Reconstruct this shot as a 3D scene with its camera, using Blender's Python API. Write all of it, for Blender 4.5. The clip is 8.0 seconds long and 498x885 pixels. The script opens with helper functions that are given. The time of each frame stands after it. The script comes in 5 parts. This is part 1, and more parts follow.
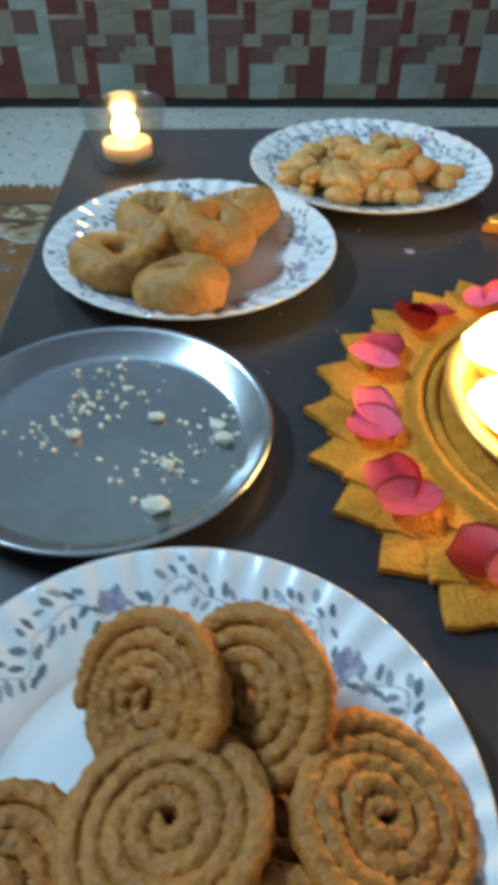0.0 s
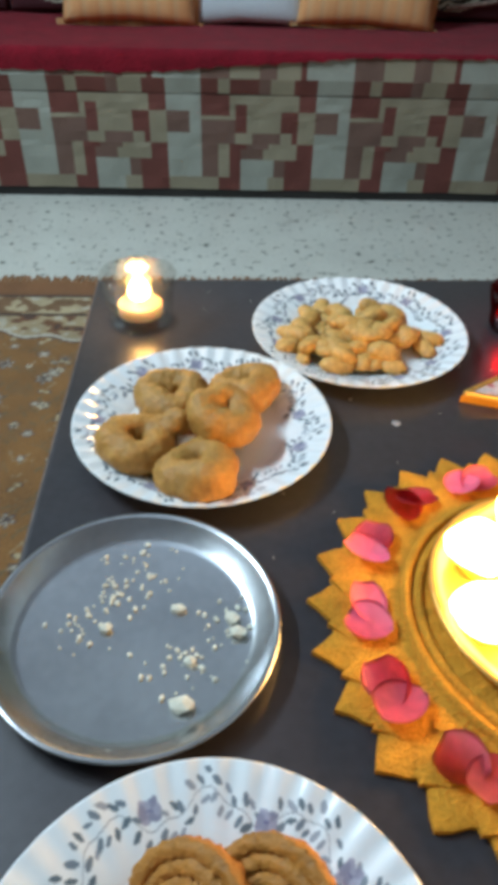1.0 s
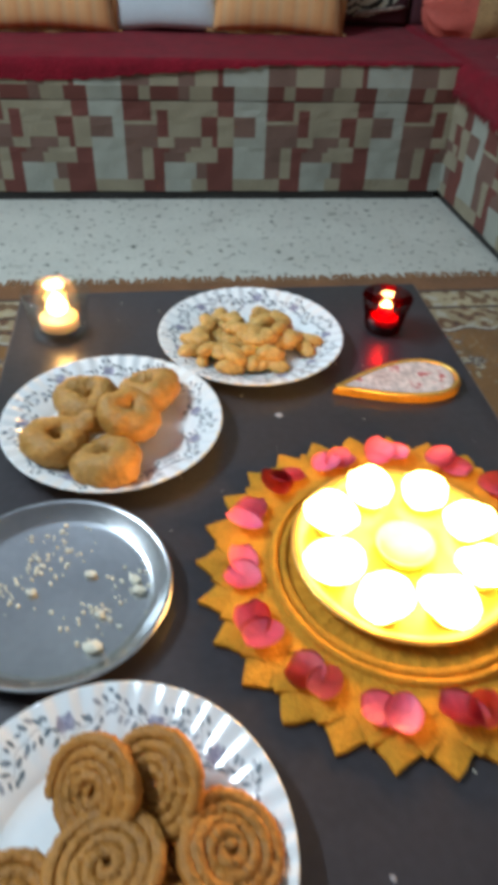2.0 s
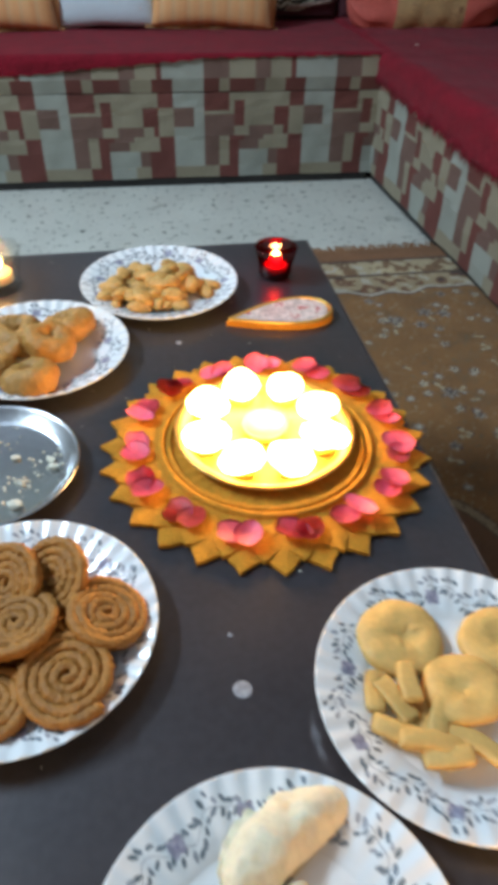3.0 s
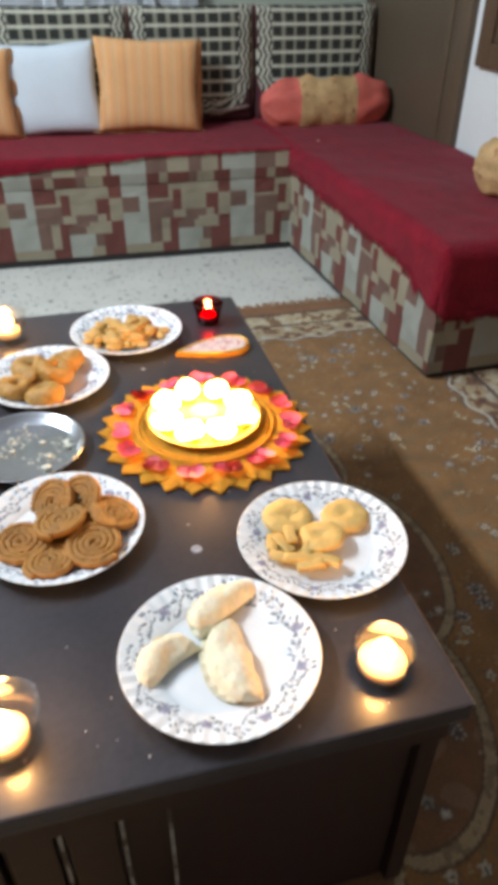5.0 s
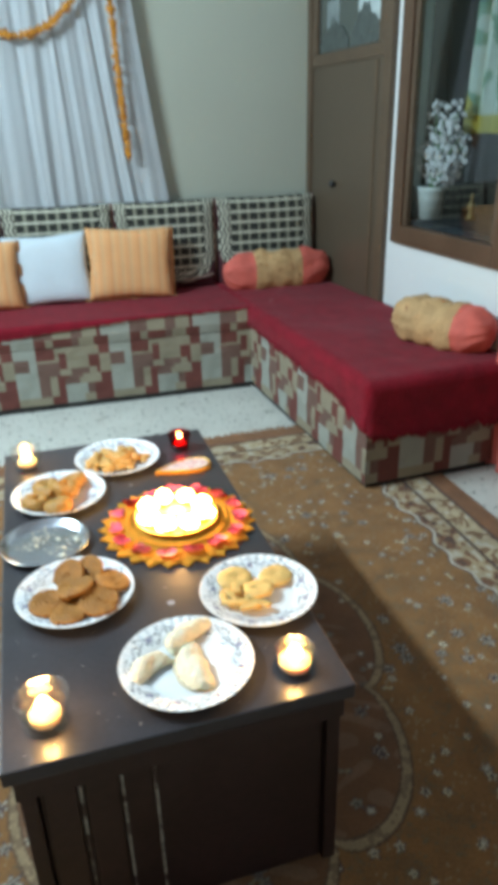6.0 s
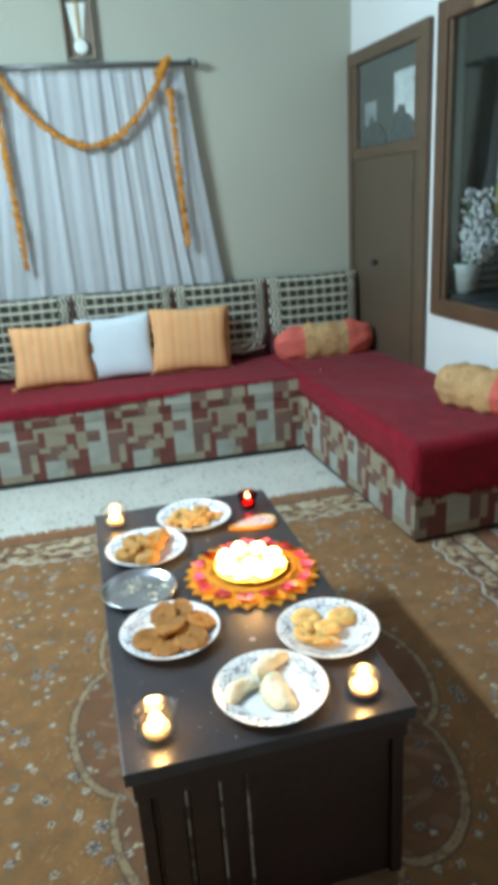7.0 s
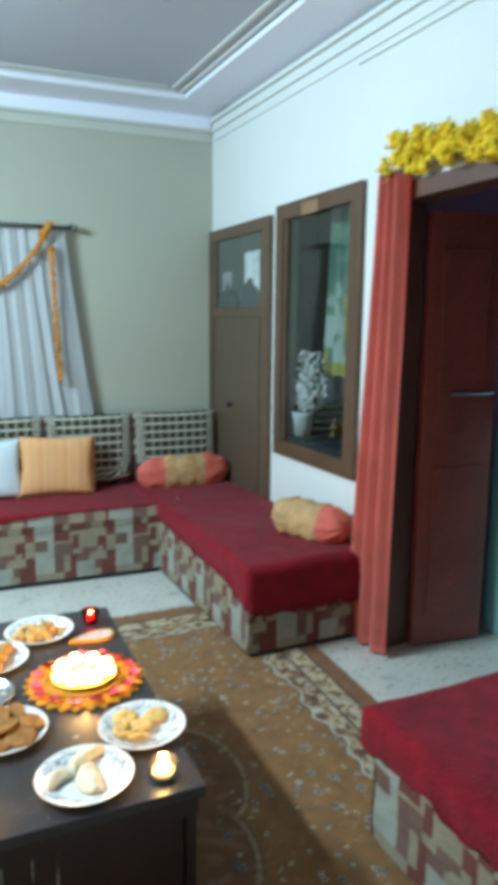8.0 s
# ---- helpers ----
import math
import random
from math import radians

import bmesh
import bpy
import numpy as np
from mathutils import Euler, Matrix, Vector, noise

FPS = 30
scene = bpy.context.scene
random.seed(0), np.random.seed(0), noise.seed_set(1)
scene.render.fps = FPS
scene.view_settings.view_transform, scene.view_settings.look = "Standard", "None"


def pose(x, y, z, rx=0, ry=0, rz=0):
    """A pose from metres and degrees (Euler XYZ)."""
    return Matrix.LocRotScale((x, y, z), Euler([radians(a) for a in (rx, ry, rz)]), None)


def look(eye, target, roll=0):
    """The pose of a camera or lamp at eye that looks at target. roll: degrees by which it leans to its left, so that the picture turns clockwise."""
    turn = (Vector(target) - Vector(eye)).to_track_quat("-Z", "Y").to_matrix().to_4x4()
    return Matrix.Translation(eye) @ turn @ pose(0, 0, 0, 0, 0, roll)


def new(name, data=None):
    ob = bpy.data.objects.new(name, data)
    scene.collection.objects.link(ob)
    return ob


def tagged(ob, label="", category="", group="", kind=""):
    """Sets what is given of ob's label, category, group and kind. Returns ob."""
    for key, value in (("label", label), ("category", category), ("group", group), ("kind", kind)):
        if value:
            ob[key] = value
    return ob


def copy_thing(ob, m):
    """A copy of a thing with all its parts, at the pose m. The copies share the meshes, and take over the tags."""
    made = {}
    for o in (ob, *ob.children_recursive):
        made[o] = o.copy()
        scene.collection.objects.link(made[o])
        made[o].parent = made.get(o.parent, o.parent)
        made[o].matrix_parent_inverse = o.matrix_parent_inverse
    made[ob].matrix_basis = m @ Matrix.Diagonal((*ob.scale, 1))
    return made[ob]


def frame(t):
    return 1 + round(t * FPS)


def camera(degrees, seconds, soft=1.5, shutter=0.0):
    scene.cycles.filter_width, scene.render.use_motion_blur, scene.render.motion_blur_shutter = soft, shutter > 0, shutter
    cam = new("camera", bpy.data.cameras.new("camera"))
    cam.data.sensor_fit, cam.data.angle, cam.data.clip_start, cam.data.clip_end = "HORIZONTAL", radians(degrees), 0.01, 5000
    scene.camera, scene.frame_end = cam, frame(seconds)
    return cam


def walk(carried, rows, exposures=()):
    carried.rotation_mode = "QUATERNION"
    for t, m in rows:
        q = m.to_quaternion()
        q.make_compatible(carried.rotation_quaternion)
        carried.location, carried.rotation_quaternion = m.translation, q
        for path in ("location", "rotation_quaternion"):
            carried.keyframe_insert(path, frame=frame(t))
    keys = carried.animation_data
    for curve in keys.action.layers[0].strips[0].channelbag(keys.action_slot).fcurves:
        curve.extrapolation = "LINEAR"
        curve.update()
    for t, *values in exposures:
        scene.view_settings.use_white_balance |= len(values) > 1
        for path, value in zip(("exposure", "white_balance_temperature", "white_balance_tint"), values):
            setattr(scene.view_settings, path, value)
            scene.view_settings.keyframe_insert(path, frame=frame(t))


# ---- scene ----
cam = camera(39.43, 8.0, soft=6.5, shutter=0.5)
PATH = [
    (0, (0.178, 0.134, 0.713), (0.273, 1.589, -0.655), 0.0),
    (0.5, (0.155, 0.140, 0.762), (0.258, 1.628, -0.570), 0.4),
    (1, (0.160, 0.155, 0.828), (0.310, 1.689, -0.446), 1.6),
    (1.5, (0.176, 0.129, 0.879), (0.418, 1.637, -0.412), 1.5),
    (1.7, (0.184, 0.110, 0.897), (0.450, 1.609, -0.400), 2.0),
    (2.8, (0.246, -0.099, 0.914), (0.580, 1.389, -0.380), 2.0),
    (3, (0.258, -0.133, 0.933), (0.605, 1.347, -0.366), 1.6),
    (3.5, (0.270, -0.235, 0.998), (0.685, 1.275, -0.246), 2.2),
    (4, (0.276, -0.338, 1.044), (0.732, 1.188, -0.169), 1.1),
    (4.2, (0.268, -0.370, 1.058), (0.765, 1.131, -0.166), -0.7),
    (5.3, (0.164, -0.643, 1.135), (0.663, 0.976, 0.072), 0.4),
    (5.5, (0.160, -0.752, 1.180), (0.648, 0.935, 0.223), -2.2),
    (5.8, (0.151, -0.852, 1.205), (0.681, 0.858, 0.310), -3.4),
    (6, (0.121, -0.918, 1.262), (0.713, 0.800, 0.425), -1.4),
    (6.5, (0.039, -0.984, 1.316), (0.590, 0.780, 0.553), -2.6),
    (7, (-0.004, -1.109, 1.356), (0.500, 0.708, 0.688), -3.6),
    (7.3, (0.001, -1.230, 1.392), (0.531, 0.613, 0.824), -2.0),
    (7.5, (0.017, -1.315, 1.407), (0.615, 0.515, 0.867), -1.7),
    (7.7, (0.036, -1.398, 1.426), (0.748, 0.419, 0.987), -0.4),
    (8, (0.017, -1.496, 1.480), (0.869, 0.282, 1.140), 0.5),
]
walk(cam, [(t, look(eye, target, roll)) for t, eye, target, roll in PATH],
     [(0, -0.42, 5400, 3), (0.5, -0.12, 5500, 7), (1, -0.08, 6300, 11), (1.5, -0.1, 6600, 14), (3, -0.02, 6200, 15), (4.2, 0.15, 7550, 36), (5.5, 0.61, 6430, 12), (7, 0.67, 6250, 7), (7.5, 0.70, 6300, 10), (8, 0.72, 6080, 4)])

# ---- light: evening room, one tube lamp high on the unseen side wall ----
world = bpy.data.worlds.new("evening")
world.use_nodes = True
world.node_tree.nodes["Background"].inputs[0].default_value = (0.35, 0.45, 0.6, 1)
world.node_tree.nodes["Background"].inputs[1].default_value = 0.02
scene.world = world


def area_lamp(name, m, sx, sy, watts, colour):
    d = bpy.data.lights.new(name, "AREA")
    d.shape, d.size, d.size_y, d.energy, d.color = "RECTANGLE", sx, sy, watts, colour
    ob = new(name, d)
    ob.matrix_basis = m
    return ob


def point_lamp(name, at, watts, colour, radius):
    d = bpy.data.lights.new(name, "POINT")
    d.energy, d.color, d.shadow_soft_size = watts, colour, radius
    ob = new(name, d)
    ob.location = at
    return ob


TUBE_AT = (-1.37, 1.20, 2.40)
area_lamp("tube_lamp", look((TUBE_AT[0] + 0.04, TUBE_AT[1], TUBE_AT[2]), (0.9, 1.0, 1.2)), 1.15, 0.10, 84, (0.72, 0.91, 1.0))
FLAME = (1.0, 0.52, 0.16)


# ---- materials ----
def mat(name, base, rough=0.6, metal=0.0, var=0.15, big=3.0, fine=60.0, bump=0.15, dist=0.002, sheen=0.0, coat=0.0, trans=0.0, attr="", spec=0.5, stain=None, sss=0.0):
    m = bpy.data.materials.new(name)
    m.use_nodes = True
    nt = m.node_tree
    p = nt.nodes["Principled BSDF"]
    tc = nt.nodes.new("ShaderNodeTexCoord")
    n1, n2 = nt.nodes.new("ShaderNodeTexNoise"), nt.nodes.new("ShaderNodeTexNoise")
    for n, s, d in ((n1, big, 4), (n2, fine, 3)):
        n.inputs["Scale"].default_value, n.inputs["Detail"].default_value = s, d
        nt.links.new(tc.outputs["Object"], n.inputs["Vector"])
    mix = nt.nodes.new("ShaderNodeMath")
    mix.operation = "ADD"
    nt.links.new(n1.outputs["Fac"], mix.inputs[0])
    nt.links.new(n2.outputs["Fac"], mix.inputs[1])
    ramp = nt.nodes.new("ShaderNodeMapRange")
    ramp.inputs[1].default_value, ramp.inputs[2].default_value = 0.7, 1.3
    ramp.inputs[3].default_value, ramp.inputs[4].default_value = 1 - var, 1 + var
    nt.links.new(mix.outputs[0], ramp.inputs[0])
    mul = nt.nodes.new("ShaderNodeMix")
    mul.data_type, mul.blend_type = "RGBA", "MULTIPLY"
    mul.inputs[0].default_value = 1
    nt.links.new(ramp.outputs[0], mul.inputs[7])
    if attr:
        a = nt.nodes.new("ShaderNodeVertexColor")
        a.layer_name = attr
        nt.links.new(a.outputs["Color"], mul.inputs[6])
    else:
        mul.inputs[6].default_value = (*base, 1)
    out = mul.outputs[2]
    if stain:
        n3 = nt.nodes.new("ShaderNodeTexNoise")
        n3.inputs["Scale"].default_value, n3.inputs["Detail"].default_value = stain[1], 5
        nt.links.new(tc.outputs["Object"], n3.inputs["Vector"])
        mr = nt.nodes.new("ShaderNodeMapRange")
        mr.inputs[1].default_value, mr.inputs[2].default_value = stain[2], stain[2] + 0.08
        nt.links.new(n3.outputs["Fac"], mr.inputs[0])
        st = nt.nodes.new("ShaderNodeMix")
        st.data_type = "RGBA"
        nt.links.new(mr.outputs[0], st.inputs[0])
        nt.links.new(out, st.inputs[6])
        st.inputs[7].default_value = (*stain[0], 1)
        out = st.outputs[2]
    nt.links.new(out, p.inputs["Base Color"])
    rr = nt.nodes.new("ShaderNodeMapRange")
    rr.inputs[3].default_value, rr.inputs[4].default_value = max(rough - 0.08, 0.02), min(rough + 0.08, 1)
    nt.links.new(n1.outputs["Fac"], rr.inputs[0])
    nt.links.new(rr.outputs[0], p.inputs["Roughness"])
    p.inputs["Metallic"].default_value = metal
    p.inputs["Sheen Weight"].default_value = sheen
    p.inputs["Coat Weight"].default_value = coat
    p.inputs["Transmission Weight"].default_value = trans
    p.inputs["Specular IOR Level"].default_value = spec
    p.inputs["Subsurface Weight"].default_value = sss
    if sss:
        p.inputs["Subsurface Scale"].default_value = 0.006
    if bump:
        b = nt.nodes.new("ShaderNodeBump")
        b.inputs["Strength"].default_value, b.inputs["Distance"].default_value = bump, dist
        nt.links.new(n2.outputs["Fac"], b.inputs["Height"])
        nt.links.new(b.outputs[0], p.inputs["Normal"])
    return m


def glow(name, colour, strength):
    m = bpy.data.materials.new(name)
    m.use_nodes = True
    p = m.node_tree.nodes["Principled BSDF"]
    p.inputs["Base Color"].default_value = (*colour, 1)
    p.inputs["Emission Color"].default_value = (*colour, 1)
    p.inputs["Emission Strength"].default_value = strength
    return m


M_OLIVE = mat("olive_wall_paint", (0.385, 0.405, 0.335), 0.7, var=0.05, big=1.2, fine=180, bump=0.1)
M_FRIEZE = mat("pale_olive_paint", (0.47, 0.50, 0.45), 0.7, var=0.05, big=1.2, fine=180, bump=0.1)
M_WHITE = mat("white_wall_paint", (0.64, 0.67, 0.665), 0.7, var=0.04, big=1.2, fine=180, bump=0.1)
# ceiling greyer and darker than the walls, its border paler and bluer
M_CEIL = mat("grey_ceiling", (0.44, 0.46, 0.52), 0.8, var=0.05, big=1.0, fine=150, bump=0.1)
M_COVE = mat("pale_cove", (0.74, 0.78, 0.88), 0.7, var=0.04, big=1.0, fine=150, bump=0.08)
M_TERRAZZO = mat("terrazzo", (0.60, 0.60, 0.54), 0.3, var=0.10, big=6, fine=90, bump=0.0, stain=((0.10, 0.11, 0.09), 42, 0.60))
M_WOOD = mat("brown_wood", (0.098, 0.066, 0.041), 0.45, var=0.25, big=4, fine=70, bump=0.15)
M_WOODLIGHT = mat("teak_frame", (0.092, 0.052, 0.030), 0.4, var=0.25, big=5, fine=80, bump=0.15)
M_DOORPANEL = mat("olive_brown_laminate", (0.088, 0.065, 0.043), 0.4, var=0.12, big=3, fine=60, bump=0.05)
M_DARKWOOD = mat("dark_red_wood", (0.24, 0.066, 0.052), 0.4, var=0.25, big=4, fine=60, bump=0.1)
M_TABLETOP = mat("dark_laminate", (0.034, 0.031, 0.036), 0.32, var=0.2, big=7, fine=130, bump=0.03, coat=0.2)
M_DOORFRAME = mat("dark_door_frame", (0.105, 0.055, 0.042), 0.45, var=0.2, big=4, fine=60, bump=0.1)
M_TABLESIDE = mat("dark_table_veneer", (0.032, 0.015, 0.013), 0.4, var=0.3, big=6, fine=60, bump=0.1)
# candlelight on glossy slat edges, painted pale with dark breaks
M_GLINT = mat("painted_candle_glint", (0.34, 0.30, 0.25), 0.3, var=0.5, big=34, fine=90, bump=0.1, stain=((0.06, 0.035, 0.03), 26, 0.50))
M_WORN = mat("worn_table_edge", (0.12, 0.09, 0.075), 0.45, var=0.5, big=22, fine=140, bump=0.2)
M_VELVET = mat("red_velvet", (0.19, 0.006, 0.016), 0.95, var=0.28, big=16, fine=130, bump=0.9, dist=0.006, sheen=0.06, spec=0.2)
M_FAB = {
    "W": mat("fabric_pale_grey", (0.30, 0.31, 0.265), 0.9, var=0.12, big=12, fine=260, bump=0.4),
    "C": mat("fabric_cream", (0.26, 0.225, 0.155), 0.9, var=0.12, big=12, fine=260, bump=0.4),
    "R": mat("fabric_rust", (0.14, 0.042, 0.032), 0.9, var=0.15, big=12, fine=260, bump=0.4),
    "B": mat("fabric_mauve_brown", (0.15, 0.085, 0.065), 0.9, var=0.15, big=12, fine=260, bump=0.4),
}
M_PLINTH = mat("black_plinth", (0.02, 0.018, 0.017), 0.6, var=0.2)
M_JACQ = mat("jacquard", (1, 1, 1), 0.9, var=0.10, big=14, fine=300, bump=0.4, attr="Col")
M_CARPET = mat("woven_carpet", (1, 1, 1), 0.95, var=0.26, big=11, fine=260, bump=0.8, dist=0.004, attr="Col", sheen=0.1)
M_CARPETEDGE = mat("carpet_edge", (0.20, 0.09, 0.035), 0.95, var=0.25, fine=200, bump=0.6)
M_FRINGE = mat("fringe", (0.26, 0.13, 0.06), 0.95, var=0.3, fine=200)
M_ORANGEPIL = mat("orange_striped_cotton", (1, 1, 1), 0.85, var=0.08, big=9, fine=260, bump=0.3, attr="Col")
M_WHITEPIL = mat("white_cotton", (0.58, 0.67, 0.72), 0.85, var=0.06, big=9, fine=260, bump=0.3)
M_CURTAIN = mat("white_curtain", (0.74, 0.79, 0.82), 0.85, var=0.04, big=4, fine=240, bump=0.2)
M_REDCURT = mat("coral_curtain", (0.78, 0.20, 0.16), 0.75, var=0.12, big=6, fine=220, bump=0.2, sheen=0.2)
M_MARI = mat("orange_marigold", (0.62, 0.27, 0.03), 0.85, var=0.35, big=60, fine=240, bump=0.6)
M_YELLOW = mat("yellow_marigold", (0.80, 0.58, 0.02), 0.85, var=0.35, big=40, fine=200, bump=0.6)
M_ROD = mat("grey_rod", (0.16, 0.17, 0.17), 0.35, metal=0.6, var=0.1, bump=0)
M_GOLD = mat("brass", (0.78, 0.50, 0.12), 0.35, metal=0.7, var=0.12, big=14, fine=90, bump=0.05)
M_STEEL = mat("stainless_steel", (0.54, 0.56, 0.58), 0.24, metal=1.0, var=0.08, big=10, fine=140, bump=0.03)
M_PLATE = mat("printed_opal_glass", (1, 1, 1), 0.12, var=0.03, big=10, fine=80, bump=0.0, attr="Col", coat=0.3)
M_PURI = mat("fried_dough", (0.68, 0.43, 0.13), 0.6, var=0.12, big=40, fine=220, bump=0.25, sss=0.1)
M_BITE = mat("browned_dough", (0.55, 0.32, 0.085), 0.6, var=0.3, big=60, fine=220, bump=0.5, sss=0.1)
M_VADA = mat("golden_fried_dough", (0.44, 0.22, 0.045), 0.6, var=0.24, big=45, fine=200, bump=0.7, dist=0.003, sss=0.1)
M_CHAKLI = mat("brown_fried_dough", (0.38, 0.16, 0.024), 0.6, var=0.3, big=55, fine=330, bump=0.6, dist=0.003)
M_PALEDOUGH = mat("pale_pastry", (0.76, 0.69, 0.50), 0.6, var=0.12, big=35, fine=180, bump=0.4, sss=0.15, stain=((0.62, 0.48, 0.26), 30, 0.66))
M_CRUMB = mat("pale_crumbs", (0.72, 0.70, 0.58), 0.8, var=0.15, fine=200)
M_RANGOLI = mat("orange_rangoli", (0.64, 0.29, 0.028), 0.95, var=0.24, big=60, fine=520, bump=0.9, dist=0.003, spec=0.2)
M_PETAL = mat("pink_rose_petal", (0.72, 0.125, 0.235), 0.5, var=0.13, big=60, fine=200, bump=0.2, sss=0.2)
# the orange in the wax colour stands for flame light soaking through
M_WAX = mat("flame_tinted_wax", (0.86, 0.66, 0.40), 0.4, var=0.06, sss=0.4, bump=0.05)
M_FLAME = glow("flame", (1.0, 0.58, 0.16), 26)
M_WICK = mat("wick", (0.02, 0.02, 0.02), 0.9)
M_TUBE = glow("tube", (0.86, 0.97, 1.0), 6)
M_LEAF = mat("leaf", (0.10, 0.22, 0.06), 0.5, var=0.3, big=30, fine=120)
M_BLOSSOM = mat("white_blossom", (0.72, 0.70, 0.72), 0.8, var=0.12, big=60, fine=160)
# near-black: the darkness of the unlit recess is in the colour
M_UNLIT = mat("painted_unlit_dark", (0.022, 0.026, 0.032), 0.8, var=0.3, big=4, fine=90)
M_TAN = mat("tan_matt", (0.22, 0.14, 0.075), 0.8, var=0.15)
M_CLOCKFACE = mat("clock_face", (0.68, 0.76, 0.72), 0.4, var=0.04, bump=0)
M_CLOCKBODY = mat("clock_case", (0.20, 0.17, 0.13), 0.4, var=0.2, big=20)
M_BLACK = mat("black_paint", (0.02, 0.02, 0.02), 0.5, var=0.1)
M_TURQ = mat("turquoise_paint", (0.30, 0.62, 0.66), 0.6, var=0.08)
M_LAVENDER = mat("lavender_wall", (0.40, 0.30, 0.46), 0.7, var=0.05)


def thin_glass(name, tint, sheen=0.06, gloss=1.0, rough=0.04):
    """Thin glass: straight through, tinted, with a weak mirror sheen."""
    m = bpy.data.materials.new(name)
    m.use_nodes = True
    nt = m.node_tree
    nt.nodes.clear()
    out, mx = nt.nodes.new("ShaderNodeOutputMaterial"), nt.nodes.new("ShaderNodeMixShader")
    tr, gl = nt.nodes.new("ShaderNodeBsdfTransparent"), nt.nodes.new("ShaderNodeBsdfGlossy")
    tr.inputs[0].default_value = (*tint, 1)
    gl.inputs["Color"].default_value = (gloss, gloss, gloss, 1)
    gl.inputs["Roughness"].default_value = rough
    mx.inputs[0].default_value = sheen
    nt.links.new(tr.outputs[0], mx.inputs[1])
    nt.links.new(gl.outputs[0], mx.inputs[2])
    nt.links.new(mx.outputs[0], out.inputs[0])
    return m


M_GLASS = thin_glass("clear_glass", (0.93, 0.94, 0.93), 0.10, rough=0.14)
M_PANE = thin_glass("window_pane", (0.80, 0.86, 0.86), 0.09)
M_REDGLASS = thin_glass("red_glass", (0.62, 0.02, 0.03))


# ---- building helpers ----
def part(name, bm, material, parent=None, label="", smooth=False):
    me = bpy.data.meshes.new(name)
    bm.normal_update()
    bm.to_mesh(me)
    bm.free()
    for m in material if isinstance(material, (list, tuple)) else [material]:
        me.materials.append(m)
    if smooth:
        me.polygons.foreach_set("use_smooth", [True] * len(me.polygons))
    ob = new(name, me)
    ob.parent = parent
    if label:
        tagged(ob, label)
    return ob


def thing(name, at, label, category, group="", rz=0, kind=""):
    ob = new(name)
    ob.matrix_basis = pose(*at, 0, 0, rz)
    ob.empty_display_size = 0.05
    return tagged(ob, label, category, group, kind)


def boxes(*dims, bevel=0.0, seg=2):
    """One bmesh of boxes, each (x0, x1, y0, y1, z0, z1)."""
    bm = bmesh.new()
    for x0, x1, y0, y1, z0, z1 in dims:
        bmesh.ops.create_cube(bm, size=1, matrix=Matrix.LocRotScale(((x0 + x1) / 2, (y0 + y1) / 2, (z0 + z1) / 2), None, (x1 - x0, y1 - y0, z1 - z0)))
    if bevel:
        bmesh.ops.bevel(bm, geom=bm.edges[:], offset=bevel, segments=seg, affect="EDGES", profile=0.6)
    return bm


def lathe(profile, steps=48, bm=None, at=(0, 0, 0)):
    """A turned form from (radius, height) pairs; radius 0 closes it."""
    bm = bm or bmesh.new()
    rings = []
    for r, z in profile:
        if r <= 1e-6:
            rings.append([bm.verts.new((at[0], at[1], at[2] + z))])
        else:
            rings.append([bm.verts.new((at[0] + r * math.cos(2 * math.pi * i / steps), at[1] + r * math.sin(2 * math.pi * i / steps), at[2] + z)) for i in range(steps)])
    for a, b in zip(rings, rings[1:]):
        for i in range(steps):
            j = (i + 1) % steps
            q = [a[i % len(a)], a[j % len(a)], b[j % len(b)], b[i % len(b)]]
            q = list(dict.fromkeys(q))
            if len(q) > 2:
                bm.faces.new(q)
    bmesh.ops.recalc_face_normals(bm, faces=bm.faces[:])
    return bm


def pipe(points, radius, sides=8, bm=None, taper=None):
    """A round bar along points."""
    bm = bm or bmesh.new()
    pts = [Vector(p) for p in points]
    rings = []
    for i, p in enumerate(pts):
        d = (pts[min(i + 1, len(pts) - 1)] - pts[max(i - 1, 0)]).normalized()
        u = d.cross(Vector((0, 0, 1)) if abs(d.z) < 0.9 else Vector((1, 0, 0))).normalized()
        v = d.cross(u)
        r = radius * (taper(i / (len(pts) - 1)) if taper else 1)
        rings.append([bm.verts.new(p + r * (math.cos(2 * math.pi * k / sides) * u + math.sin(2 * math.pi * k / sides) * v)) for k in range(sides)])
    for a, b in zip(rings, rings[1:]):
        for k in range(sides):
            bm.faces.new((a[k], a[(k + 1) % sides], b[(k + 1) % sides], b[k]))
    bm.faces.new(rings[0][::-1])
    bm.faces.new(rings[-1])
    bmesh.ops.recalc_face_normals(bm, faces=bm.faces[:])
    return bm


def sheet(nu, nv, fn, closed=False):
    """A grid mesh from fn(u, v) with u and v from 0 to 1."""
    bm = bmesh.new()
    vs = [[bm.verts.new(fn(i / nu, j / nv)) for i in range(nu + 1)] for j in range(nv + 1)]
    for j in range(nv):
        for i in range(nu):
            bm.faces.new((vs[j][i], vs[j][i + 1], vs[j + 1][i + 1], vs[j + 1][i]))
    return bm


def colour_verts(ob, fn):
    """Dyes or prints the mesh with its pattern fn(co) -> rgb."""
    me = ob.data
    col = me.color_attributes.new("Col", "FLOAT_COLOR", "POINT")
    vals = np.ones((len(me.vertices), 4), dtype=np.float32)
    for i, v in enumerate(me.vertices):
        vals[i, :3] = fn(v.co)
    col.data.foreach_set("color", vals.ravel())


